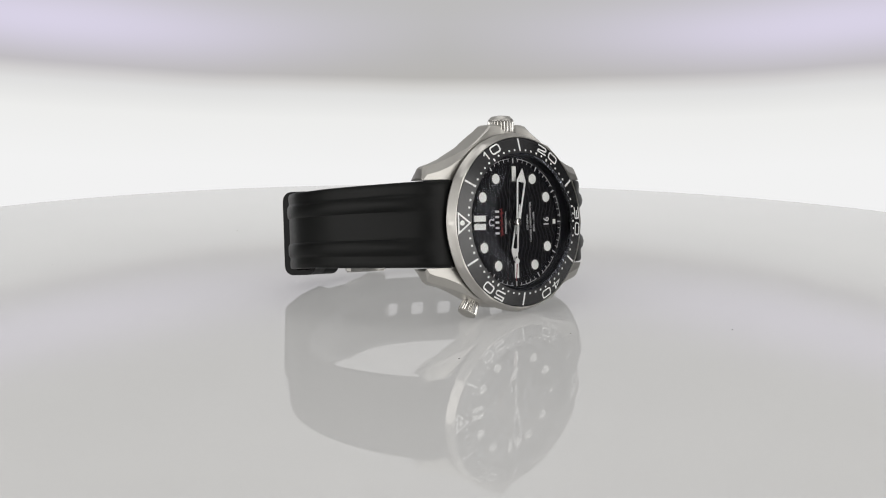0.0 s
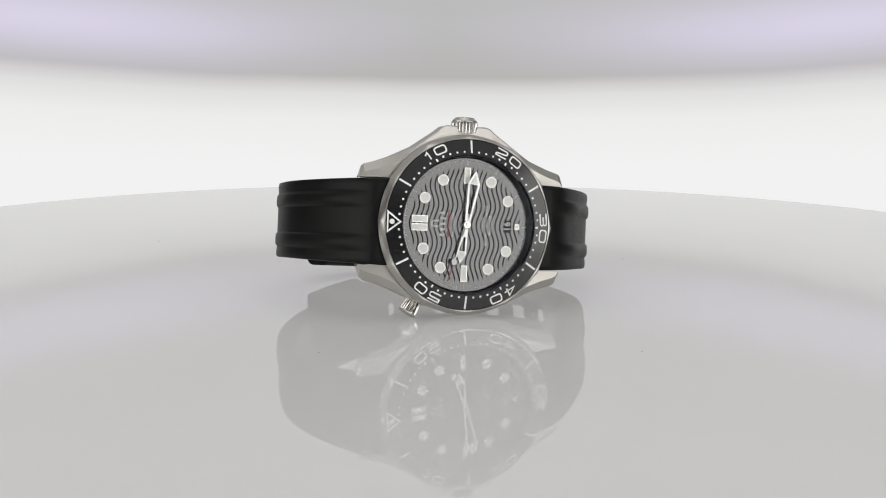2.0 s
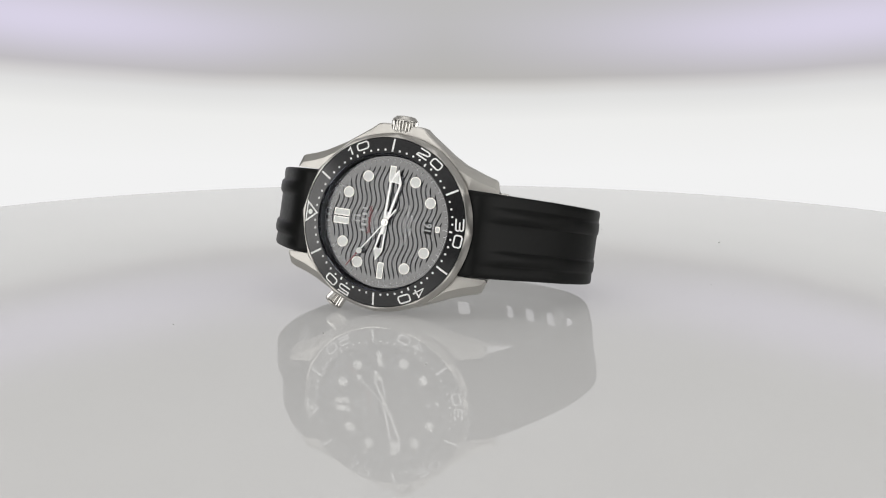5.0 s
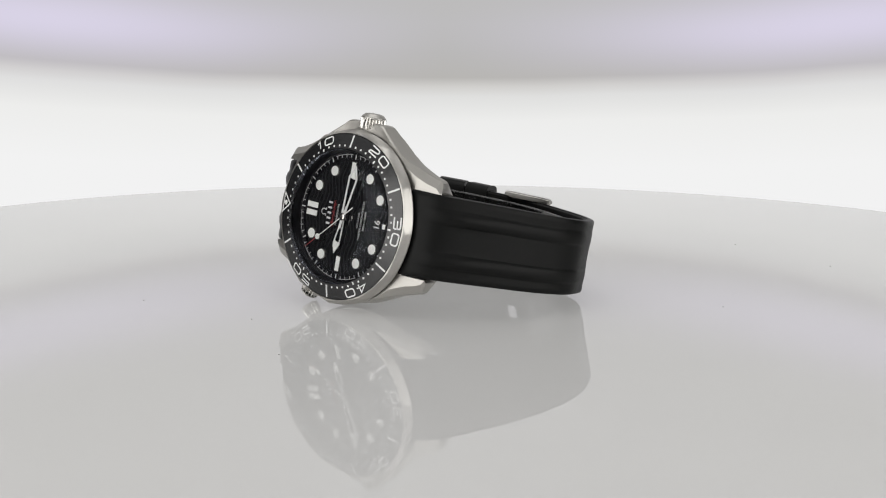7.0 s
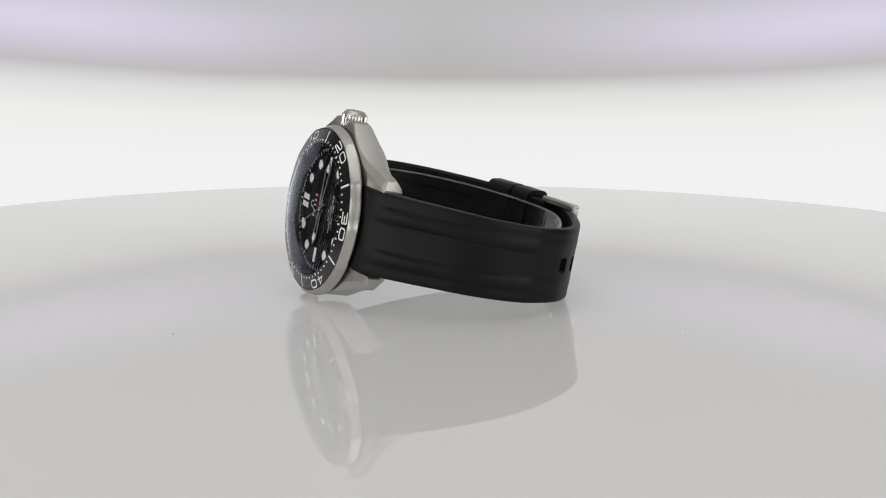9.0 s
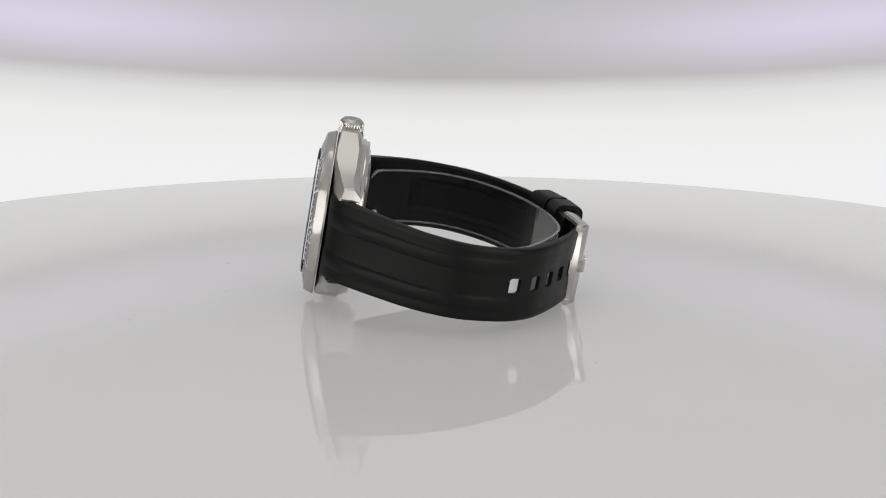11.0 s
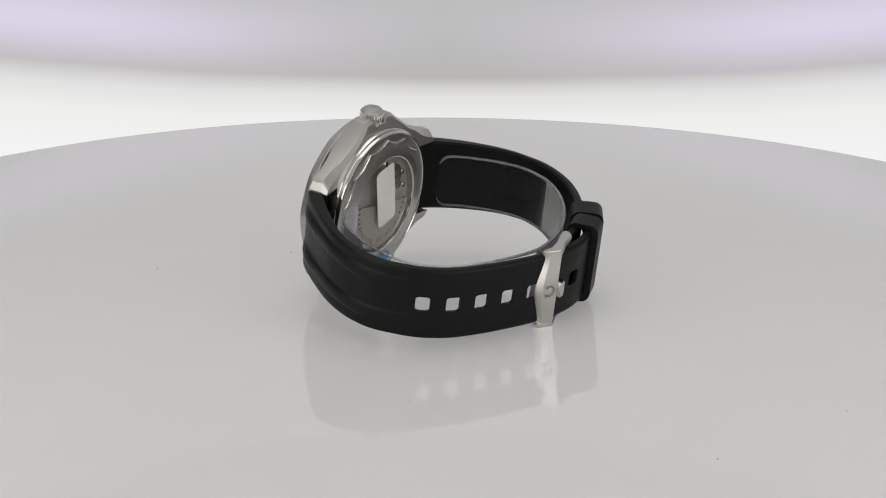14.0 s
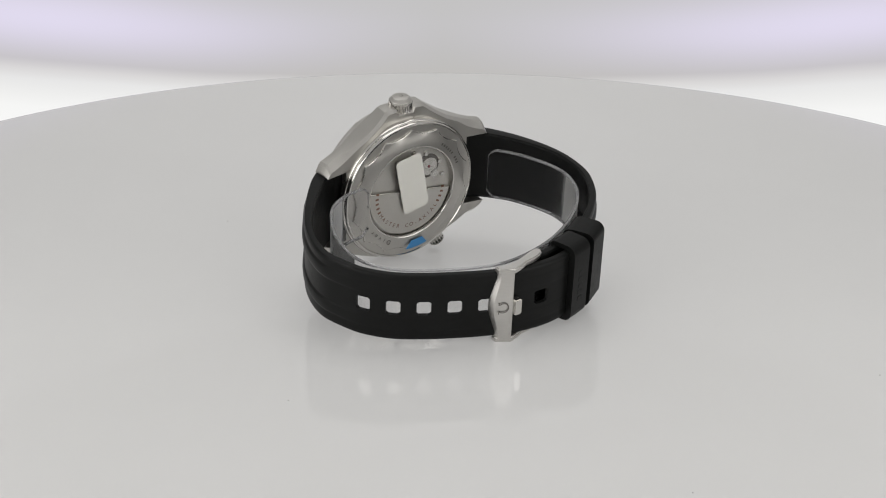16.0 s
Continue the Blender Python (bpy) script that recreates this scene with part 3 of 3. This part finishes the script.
def knob(name, label, r, length, ribs, taper=0.0, dome=0.5):
    """A fluted knob along +x, its foot at the origin; taper narrows the foot, dome is the height of its cap."""
    def flute(a, q, z):
        return q - 0.26 * (1 + math.cos(ribs * a)) if q > r - taper - 0.15 else q
    ob = new(name)
    ob.parent = WATCH
    ob["label"] = label
    turn = Matrix.Rotation(radians(90), 4, "Y")
    bm = lathe([(r * 0.6, -1.5), (r * 0.6, 0.4), (r - taper - 0.2, 0.5), (r - taper, 0.85), (r, length - 0.4), (r - 0.1, length - 0.1), (r * 0.84, length)], ribs * 8, flute)
    bmesh.ops.transform(bm, matrix=turn, verts=bm.verts)
    part("grip", bm, POLISHED, ob)
    bm = lathe([(r * 0.95, length - 0.3), (r * 0.95, length), (r * 0.93, length + 0.12 * dome), (r * 0.7, length + 0.8 * dome), (r * 0.4, length + 0.95 * dome), (0, length + dome)], 48)
    bmesh.ops.transform(bm, matrix=turn, verts=bm.verts)
    part("cap", bm, STEEL, ob, smooth=14)
    return ob


def back():
    def scallop(a, r, z):
        deep = 1.0 if z > -9.88 else 0.0
        return r - 1.35 * deep * abs(math.sin(7 * a)) ** 0.8
    part("back_recess", lathe([(19.35, -9.3), (16.7, -9.35)], 96), BEZEL_STEEL, WATCH)
    part("back_ring", lathe([(20.5, -6.6), (20.5, -8.2), (20.3, -8.45), (20.05, -8.5), (20.0, -9.2), (19.8, -9.45), (19.5, -9.5), (19.35, -9.3)], 120), POLISHED, WATCH)
    part("scalloped_edge", lathe([(18.5, -9.25), (18.45, -9.7), (18.25, -9.85)], 336, scallop), SCALLOP_STEEL, WATCH, "polished scalloped edge of the back", smooth=25)
    cb = part("caseback", lathe([(18.25, -9.85), (16.8, -9.9), (15.9, -10.2), (13.6, -10.5)], 336, scallop), BEZEL_STEEL, WATCH,
              "screwed steel back with a scalloped edge", smooth=25)
    part("window_ring", lathe([(13.6, -10.5), (13.35, -10.42), (13.2, -10.15), (13.1, -9.4), (13.1, -8.6)], 120), POLISHED, WATCH)
    part("back_window", lathe([(13.22, -10.22), (11.0, -10.35), (0, -10.45)], 64), BACK_GLASS, WATCH, "clear round back window")
    mv = part("movement", lathe([(0, -8.6), (13.1, -8.6), (13.2, -8.0)], 64), MOVEMENT, WATCH, "decorated rhodium-plated movement")
    bm = bmesh.new()
    pts = [(12.7 * math.cos(radians(a)), 12.7 * math.sin(radians(a))) for a in range(0, 181, 6)]
    prism(bm, pts, -9.6, -9.2, Matrix.Rotation(radians(100), 4, "Z"))
    part("rotor", bm, MOVEMENT, mv)
    # flat dark disc painted as the shaded gap round the balance wheel
    part("gap_shade_disc", lathe([(0, -8.63), (3.6, -8.63)], 48), ENGRAVED, mv).location = (5.6 * MM, 6.0 * MM, 0)
    for x, y in ((9.6, 5.2), (2.0, 10.6), (10.8, 1.2), (6.2, 9.6)):
        screw = part("screw", lathe([(0, -9.1), (0.6, -9.1), (0.7, -9.0), (0.7, -8.6)], 20), POLISHED, mv)
        screw.location = (x * MM, y * MM, 0)
    jewel = part("jewel", lathe([(0, -9.15), (0.35, -9.15), (0.4, -8.9)], 20), RUBY, mv)
    jewel.location = (5.5 * MM, 6.2 * MM, 0)
    for x, y, r in ((5.5, 6.2, 2.6), (3.0, 8.0, 1.3), (8.0, 3.0, 1.1)):
        wheel = part("wheel", lathe([(0, -9.0), (r, -9.0), (r, -8.6)], 40), POLISHED, mv)
        wheel.location = (x * MM, y * MM, 0)
    bm = bmesh.new()
    prism(bm, rect(17.0, 8.0, 0, 0, 1.2), -10.62, -10.56, Matrix.Translation((2.8 * MM, 0, 0)) @ Matrix.Rotation(radians(-10.5), 4, "Z"))
    blue = [clock(m, r) for r, ms in ((17.4, (44, 45, 46, 47, 47.8)), (15.0, (47.2, 46, 45))) for m in ms]
    bm2 = bmesh.new()
    prism(bm2, blue, -10.72, -10.66)
    part("blue_sticker", bm2, BLUE_STICKER, WATCH, "piece of blue protective sticker")
    part("white_sticker", bm, WHITE_STICKER, WATCH, "blank white protective sticker")
    ring_text(mv, "-----MASTER CO-AXIAL----", -80, -262, 10.5, 1.6, -9.63, GOLD_PRINT, False)
    ring_text(cb, "Diver", -152, -126, 15.2, 1.9, -10.40, ENGRAVED, True)
    ring_text(cb, "--- ------", 70, 38, 15.2, 1.2, -10.40, ENGRAVED, False)
    return cb


def ring_text(parent, text, a0, a1, r, size, z, mat, outward):
    """Letters along a circle on the back; a dash stands for a mark that is drawn as a plain bar."""
    for i, ch in enumerate(text):
        if ch == " ":
            continue
        a = radians(a0 + (a1 - a0) * i / max(1, len(text) - 1))
        radial = Vector((math.cos(a), math.sin(a), 0))
        up = radial if outward else -radial
        right = up.cross(Vector((0, 0, -1)))
        m = Matrix.Translation(radial * r * MM + Vector((0, 0, z * MM))) @ Matrix((right, up, (0, 0, -1))).transposed().to_4x4()
        if ch == "-" and not (text[i - 1:i].isalpha() and text[i + 1:i + 2].isalpha()):
            bm = bmesh.new()
            prism(bm, rect(size * 0.34, size * 0.6), -0.01, 0.02, m)
            part("mark", bm, mat, parent)
        else:
            o = text_part("letter", ch, size, 0, 0, 0, 0, mat, parent)
            o.data.transform(m)


case()
bezel()
dial()
SECONDS = pointers()
part("crystal", lathe([(16.4, 1.6), (16.33, 3.2), (16.0, 3.42), (10, 3.6), (0, 3.7)], 96), CRYSTAL, WATCH, "clear coated crystal")
crown = knob("crown", "fluted steel crown with a domed cap", 3.2, 3.55, 22, 0.0, 1.05)
crown.location = (21.4 * MM, 0, -3.9 * MM)
bm = bmesh.new()
ribbon(bm, bend(0, 0.1, 0.5, -50, 230, 14), 0.15, 0, Matrix.Translation((4.66 * MM, 0, 0)) @ Matrix.Rotation(radians(90), 4, "Y"))
part("emblem", bm, ENGRAVED, crown, "engraved horseshoe emblem")
valve = knob("valve", "conical steel valve knob", 2.35, 4.3, 14, 0.35, 0.35)
valve.matrix_local = Matrix.Translation(tuple(v * MM for v in (*clock(50, 20.6), -4.6))) @ Matrix.Rotation(radians(90 - 6 * 50), 4, "Z")
back()


# strap: (y, z) of the outer surface in mm, from the case round the wrist side
LONG = [(-18.5, -1.3), (-23, -1.9), (-28, -5.5), (-34.5, -13.5), (-40, -22), (-43, -30), (-43.6, -37), (-41.8, -43), (-38.9, -48.6), (-33.7, -54.0), (-27.5, -58.0),
        (-20.8, -61.4), (-14.0, -64.4), (-6, -67.0), (2, -68.0), (9, -67.0), (15.5, -64.0), (20.5, -60.4)]
SHORT = [(18.5, -1.3), (23, -1.9), (27.5, -5.5), (32.8, -13), (36.8, -22), (38.3, -30), (37.6, -38), (33.8, -46), (28.8, -52), (22.6, -57),
         (15, -60.9), (8, -63.6), (1.0, -64.8)]


def strap(name, path, n, thick, width, middle, holes, label):
    """Rubber band swept along the path, with two grooves along it and square holes through it."""
    pts, length = spline(path, n)
    side = 1 if path[0][0] < 0 else -1
    half = [(0.19, -0.20), (0.29, -0.20), (0.325, -0.2), (0.362, 0.14), (0.395, 0.28), (0.51, 0.36), (0.63, 0.27), (0.662, 0.12), (0.70, -0.2), (0.73, -0.22), (0.85, -0.08), (0.94, -0.12),
            (0.985, -0.3), (1.0, -0.7)]
    cols = [-c for c, h in half[::-1]] + [c for c, h in half]
    hgt = [h for c, h in half[::-1]] + [h for c, h in half]
    mid = len(half) - 1
    bm = bmesh.new()
    outer, inner = [], []
    for i in range(n):
        s = i / (n - 1) * length
        w, t = width(s) / 2, thick(s)
        a, b = pts[max(i - 1, 0)], pts[min(i + 1, n - 1)]
        ty, tz = (b - a) / np.linalg.norm(b - a)
        ny, nz = -tz * side * -1, ty * side * -1
        if (ny * pts[i][0] + nz * (pts[i][1] + 32)) < 0:
            ny, nz = -ny, -nz
        y, z = pts[i]
        q = min(1, max(0, (s - 4) / 12))
        fade = (0.06 + 0.94 * q * q * (3 - 2 * q)) * min(1, max(0.1 if side > 0 else 0.8, 1 - (s - 34) / 30))
        swell = 0.6 * math.exp(-((s - 15) / 7) ** 2)
        ro, ri = [], []
        for c, h in zip(cols, hgt):
            # the two ribs swell where the band bends away from the case
            rib = swell * math.cos(math.pi / 2 * max(-1, min(1, (abs(c) - 0.515) / 0.26))) ** 2
            x = (c * w if abs(c) > 0.2 else math.copysign(1.95, c)) + middle(s)
            lift = h * fade + rib if c * c < 0.9 else h
            ro.append(bm.verts.new((x * MM, (y + ny * lift) * MM, (z + nz * lift) * MM)))
            d = t - (0.4 if abs(c) > 0.98 else 0)
            if abs(c) < 0.45:
                d -= (t - 1.0) * min(1, max(0, (s - 30) / 4))
            ri.append(bm.verts.new((x * MM, (y - ny * d) * MM, (z - nz * d) * MM)))
        outer.append(ro)
        inner.append(ri)
    m = len(cols)
    def open_cell(i, j):
        s = (i + 0.5) / (n - 1) * length
        return j == mid and any(abs(s - h) < 1.85 for h in holes)
    for i in range(n - 1):
        for j in range(m - 1):
            if open_cell(i, j):
                for (i0, j0, i1, j1, di, dj) in ((i, j, i, j + 1, -1, 0), (i + 1, j, i + 1, j + 1, 1, 0), (i, j, i + 1, j, 0, -1), (i, j + 1, i + 1, j + 1, 0, 1)):
                    if not open_cell(i + di, j + dj):
                        bm.faces.new((outer[i0][j0], outer[i1][j1], inner[i1][j1], inner[i0][j0]))
                continue
            bm.faces.new((outer[i][j], outer[i][j + 1], outer[i + 1][j + 1], outer[i + 1][j]))
            bm.faces.new((inner[i][j], inner[i + 1][j], inner[i + 1][j + 1], inner[i][j + 1]))
        for j in (0, m - 1):
            bm.faces.new((outer[i][j], outer[i + 1][j], inner[i + 1][j], inner[i][j]))
    for i in (0, n - 1):
        for j in range(m - 1):
            bm.faces.new((outer[i][j], outer[i][j + 1], inner[i][j + 1], inner[i][j]))
    # rounded corners of the holes
    for i in range(1, n - 2):
        for e, d, gone in ((i, 1, open_cell(i, mid) and not open_cell(i - 1, mid)), (i + 1, -1, open_cell(i, mid) and not open_cell(i + 1, mid))):
            if not gone:
                continue
            for j, k in ((mid, mid + 1), (mid + 1, mid)):
                co = bm.verts.new(outer[e][j].co.lerp(outer[e][k].co, 0.12))
                ci = bm.verts.new(inner[e][j].co.lerp(inner[e][k].co, 0.12))
                bm.faces.new((outer[e][j], outer[e + 2 * d][j], co))
                bm.faces.new((inner[e][j], inner[e + 2 * d][j], ci))
                bm.faces.new((outer[e + 2 * d][j], co, ci, inner[e + 2 * d][j]))
    return part(name, bm, RUBBER, WATCH, label, smooth=38)


def arc_at(path, y, z):
    pts, length = spline(path, 800)
    k = int(np.argmin((pts[:, 0] - y) ** 2 + (pts[:, 1] - z) ** 2))
    return k / 799 * length


hole_at = [arc_at(LONG, *q) for q in ((-38.9, -48.5), (-33.6, -53.8), (-27.4, -57.9), (-20.7, -61.2), (-13.9, -64.4), (0.3, -68.6))]
strap("long_strap", LONG, 420, lambda s: 4.6 - 2.5 * min(1, s / 34), lambda s: 20.8 - 2.2 * min(1, s / 50), lambda s: float(np.interp(s, (0, 25, 48, 65, 100), (0.1, 0.2, -0.1, -0.45, -0.75))), hole_at,
      "ribbed black rubber strap with a row of square holes")
strap("short_strap", SHORT, 260, lambda s: 4.6 - 2.5 * min(1, s / 34), lambda s: 20.8 - 2.2 * min(1, s / 40), lambda s: float(np.interp(s, (0, 35, 60), (0, -0.15, -0.5))), [],
      "ribbed black rubber strap ending at the buckle")


def buckle():
    """Pin buckle: a waisted plate over the strap, two side arms and the pin."""
    ob = new("buckle")
    ob.parent = WATCH
    ob["label"] = "brushed steel pin buckle"
    ob.location = (-0.7 * MM, 0, 0)
    # plate: runs along x over the strap at y about -11
    bm = bmesh.new()
    rows = []
    for i in range(25):
        u = i / 24 * 2 - 1
        x = u * 10.3
        y0, y1 = -11.4 - 1.75 * max(0, math.cos(u * 1.9)) ** 1.5, -8.1
        rows.append([bm.verts.new((x * MM, y * MM, z * MM)) for y, z in ((y0, -65.2), (y0 + 0.4, -66.5), (y1 - 0.3, -68.2), (y1, -67.9), (y1, -66.9), (y0, -64.5))])
    for a, b in zip(rows, rows[1:]):
        for j in range(6):
            k = (j + 1) % 6
            bm.faces.new((a[j], a[k], b[k], b[j]))
    bm.faces.new(rows[0])
    bm.faces.new(rows[-1][::-1])
    part("plate", bm, BUCKLE_STEEL, ob, smooth=30)
    for s in (-1, 1):
        bm = bmesh.new()
        m = Matrix(((0, 0, 1, 0), (1, 0, 0, 0), (0, 1, 0, 0), (0, 0, 0, 1)))
        prism(bm, [(-11.8, -64.4), (-11.7, -66.2), (-8.4, -68.2), (-6.2, -67.6), (-4.0, -66.7), (-1.6, -66.4), (0.6, -65.8), (2.1, -64.7), (2.6, -63.4), (1.9, -62.6), (0.2, -62.9), (-2.4, -63.8), (-5, -64.6), (-8.5, -65.2)], s * 9.95 - 0.75, s * 9.95 + 0.75, m)
        bmesh.ops.triangulate(bm, faces=[q for q in bm.faces if len(q.verts) > 4], ngon_method="EAR_CLIP")
        rim = [e for e in bm.edges if len(e.link_faces) == 2 and e.calc_face_angle(0) > 1.2]
        bmesh.ops.bevel(bm, geom=rim, offset=0.35 * MM, segments=3, affect="EDGES")
        part("arm", bm, BUCKLE_STEEL, ob, smooth=40)
    bm = bmesh.new()
    prism(bm, rect(4.4, 2.2, -0.1, -7.3, 0.6), -69.1, -67.2)
    bmesh.ops.bevel(bm, geom=bm.edges[:], offset=0.2 * MM, segments=2, affect="EDGES")
    part("pin", bm, POLISHED, ob)
    bm = bmesh.new()
    m = Matrix.Translation((0, -10.7 * MM, -67.45 * MM)) @ Matrix.Rotation(radians(-20), 4, "X")
    ring = [bm.verts.new(m @ Vector((r * math.sin(radians(a)) * MM, r * math.cos(radians(a)) * MM, -0.12 * MM))) for a in range(-140, 141, 20) for r in (1.2, 1.48)]
    for i in range(0, len(ring) - 2, 2):
        bm.faces.new((ring[i], ring[i + 1], ring[i + 3], ring[i + 2]))
    for side in (-1, 1):
        prism(bm, rect(0.75, 0.26, side * 1.3, -1.12), -0.14, -0.12, m)
    part("emblem", bm, ENGRAVED, ob, "engraved horseshoe emblem")


def keeper(y, z, lean, wide, tall, deep, name):
    """Rubber loop round both layers of the strap."""
    bm = bmesh.new()
    out = rect(tall, deep, 0, 0, 2.4)
    inn = rect(tall - 2.6, deep - 3.6, 0, 0.5, 0.6)
    m = Matrix.Translation((-0.7 * MM, y * MM, z * MM)) @ Matrix.Rotation(radians(lean), 4, "X") @ Matrix.Rotation(radians(90), 4, "X")
    frame_shape(bm, out, inn, -wide / 2, wide / 2, m)
    n = len(out)
    bm.verts.ensure_lookup_table()
    for i in range(n):
        j = (i + 1) % n
        bm.faces.new((bm.verts[i], bm.verts[j], bm.verts[2 * n + j], bm.verts[2 * n + i]))
    sharp = [e for e in bm.edges if len(e.link_faces) == 2 and e.calc_face_angle(0) > 0.9]
    bmesh.ops.bevel(bm, geom=sharp, offset=0.55 * MM, segments=3, affect="EDGES")
    return part(name, bm, RUBBER, WATCH, "black rubber strap keeper", smooth=50)


buckle()
first = keeper(11.4, -63.9, 17, 6.4, 21.6, 8.2, "keeper")
for i in range(5):
    mark = bmesh.new()
    prism(mark, rect(1.3, 2.0, -5.6 + 1.9 * i, 0.2, 0.4), -4.16, -4.05, Matrix.Translation((0, 11.4 * MM, -63.9 * MM)) @ Matrix.Rotation(radians(17), 4, "X"))
    part("embossed_mark", mark, RUBBER, first)
keeper(18.5, -60.4, 31, 7.2, 21.6, 8.6, "keeper")


def cuff():
    """Open collar of clear plastic film inside the strap."""
    path = [(23.5, -12), (28, -17.5), (32, -26), (33.2, -33), (31.2, -40.5), (26.5, -47), (19.5, -52.8), (11, -57.4), (2, -60.0), (-6, -60.6), (-13, -59.0), (-22, -55),
            (-30, -50), (-35, -43), (-35.8, -35), (-33.5, -26), (-29, -18), (-23, -14), (-15, -12.6)]
    pts, length = spline(path, 200)
    bm = bmesh.new()
    rows = []
    for i, (y, z) in enumerate(pts):
        s = i / 199 * length
        e = min(s, length - s)
        h = 7.3 - max(0, 2.5 - e) ** 2 / 3.2
        a, b = pts[max(i - 1, 0)], pts[min(i + 1, 199)]
        ty, tz = (b - a) / np.linalg.norm(b - a)
        rows.append([bm.verts.new((x * MM, (y + q * -tz) * MM, (z + q * ty) * MM)) for x, q in ((-h, 0), (h, 0), (h, 0.5), (-h, 0.5))])
    for a, b in zip(rows, rows[1:]):
        for j in range(4):
            k = (j + 1) % 4
            bm.faces.new((a[j], a[k], b[k], b[j]))
    bm.faces.new(rows[0])
    bm.faces.new(rows[-1][::-1])
    ob = part("collar", bm, FILM)
    for side in (-1, 1):
        bm = bmesh.new()
        prev = None
        for i, (y, z) in enumerate(pts):
            s = i / 199 * length
            h = side * (7.3 - max(0, 2.5 - min(s, length - s)) ** 2 / 3.2)
            a, b = pts[max(i - 1, 0)], pts[min(i + 1, 199)]
            ty, tz = (b - a) / np.linalg.norm(b - a)
            row = [bm.verts.new((x * MM, (y + q * -tz) * MM, (z + q * ty) * MM)) for x, q in ((h - 0.3, -0.12), (h + 0.14, -0.12), (h + 0.14, 0.62), (h - 0.3, 0.62))]
            if prev:
                for j in range(4):
                    k = (j + 1) % 4
                    bm.faces.new((prev[j], prev[k], row[k], row[j]))
            else:
                bm.faces.new(row)
            prev = row
        bm.faces.new(prev[::-1])
        part("edge", bm, FROST, ob, "frosted rolled edge")
    return tagged(ob, "open collar of clear plastic inside the watch strap", "plastic collar")


COLLAR = cuff()


# ---------------------------------------------------------------- what moves
def cam_in_table(t):
    """Eye (y, z) and downward pitch as seen from the table: fixed at first, then the platform tips."""
    start = np.array((-0.44977, 0.08737, 0.16783))
    k = np.array(((-0.4392, 0.14231, 0.2851), (0.01337, 0.03667, 0.08652), (0.00028, 0.00114, 0.00368), (-0.0009, 0.00039, -0.00016)))

    def late(s):
        u = (s - 13.6) / 2.4
        return k[0] + u * k[1] + u * u * k[2] + u ** 3 * k[3]

    t0, t1 = 9.4, 11.3
    if t <= t0:
        return start
    if t >= t1:
        return late(t)
    end, speed = late(t1), (late(t1 + 0.01) - late(t1)) / 0.01
    u = (t - t0) / (t1 - t0)
    return start * (2 * u ** 3 - 3 * u * u + 1) + end * (3 * u * u - 2 * u ** 3) + speed * (t1 - t0) * (u ** 3 - u * u)


def cam_pose(v):
    y, z, e = v
    return look((EYE[0], y, z), (EYE[0], y + math.cos(e), z - math.sin(e)), ROLL)


def platform(t):
    return cam_pose(cam_in_table(0)) @ cam_pose(cam_in_table(t)).inverted()


def turn(t):
    return 0.59624 - 0.2063 * t + 0.0001563 * t * t


def rodrigues(v):
    v = Vector(v)
    return Matrix.Rotation(v.length, 4, v.normalized())


LIE = Matrix.Translation((-0.00038, -0.03153, 0.02257)) @ rodrigues((-0.16345, 0.07161, 0.11975)) @ Matrix(((0, -1, 0, 0), (0, 0, -1, 0), (1, 0, 0, 0), (0, 0, 0, 1)))
AXIS = rodrigues((0.00615, 0.00414, 0))
TIMES = [i * 0.5 for i in range(19)] + [9.3, 9.7, 10.1, 10.5, 10.9] + [11.3 + 0.47 * i for i in range(11)]


def motions():
    walk(TABLE, [(t, platform(t) @ Matrix.Rotation(turn(t), 4, "Z")) for t in TIMES])
    walk(WATCH, [(t, platform(t) @ AXIS @ Matrix.Rotation(turn(t), 4, "Z") @ LIE) for t in TIMES])
    walk(COLLAR, [(t, platform(t) @ AXIS @ Matrix.Rotation(turn(t), 4, "Z") @ LIE) for t in TIMES])
    walk(SECONDS, [(t, pose(0, 0, 0, 0, 0, -6 * (46 + t))) for t in [i * 0.5 for i in range(33)]])


motions()
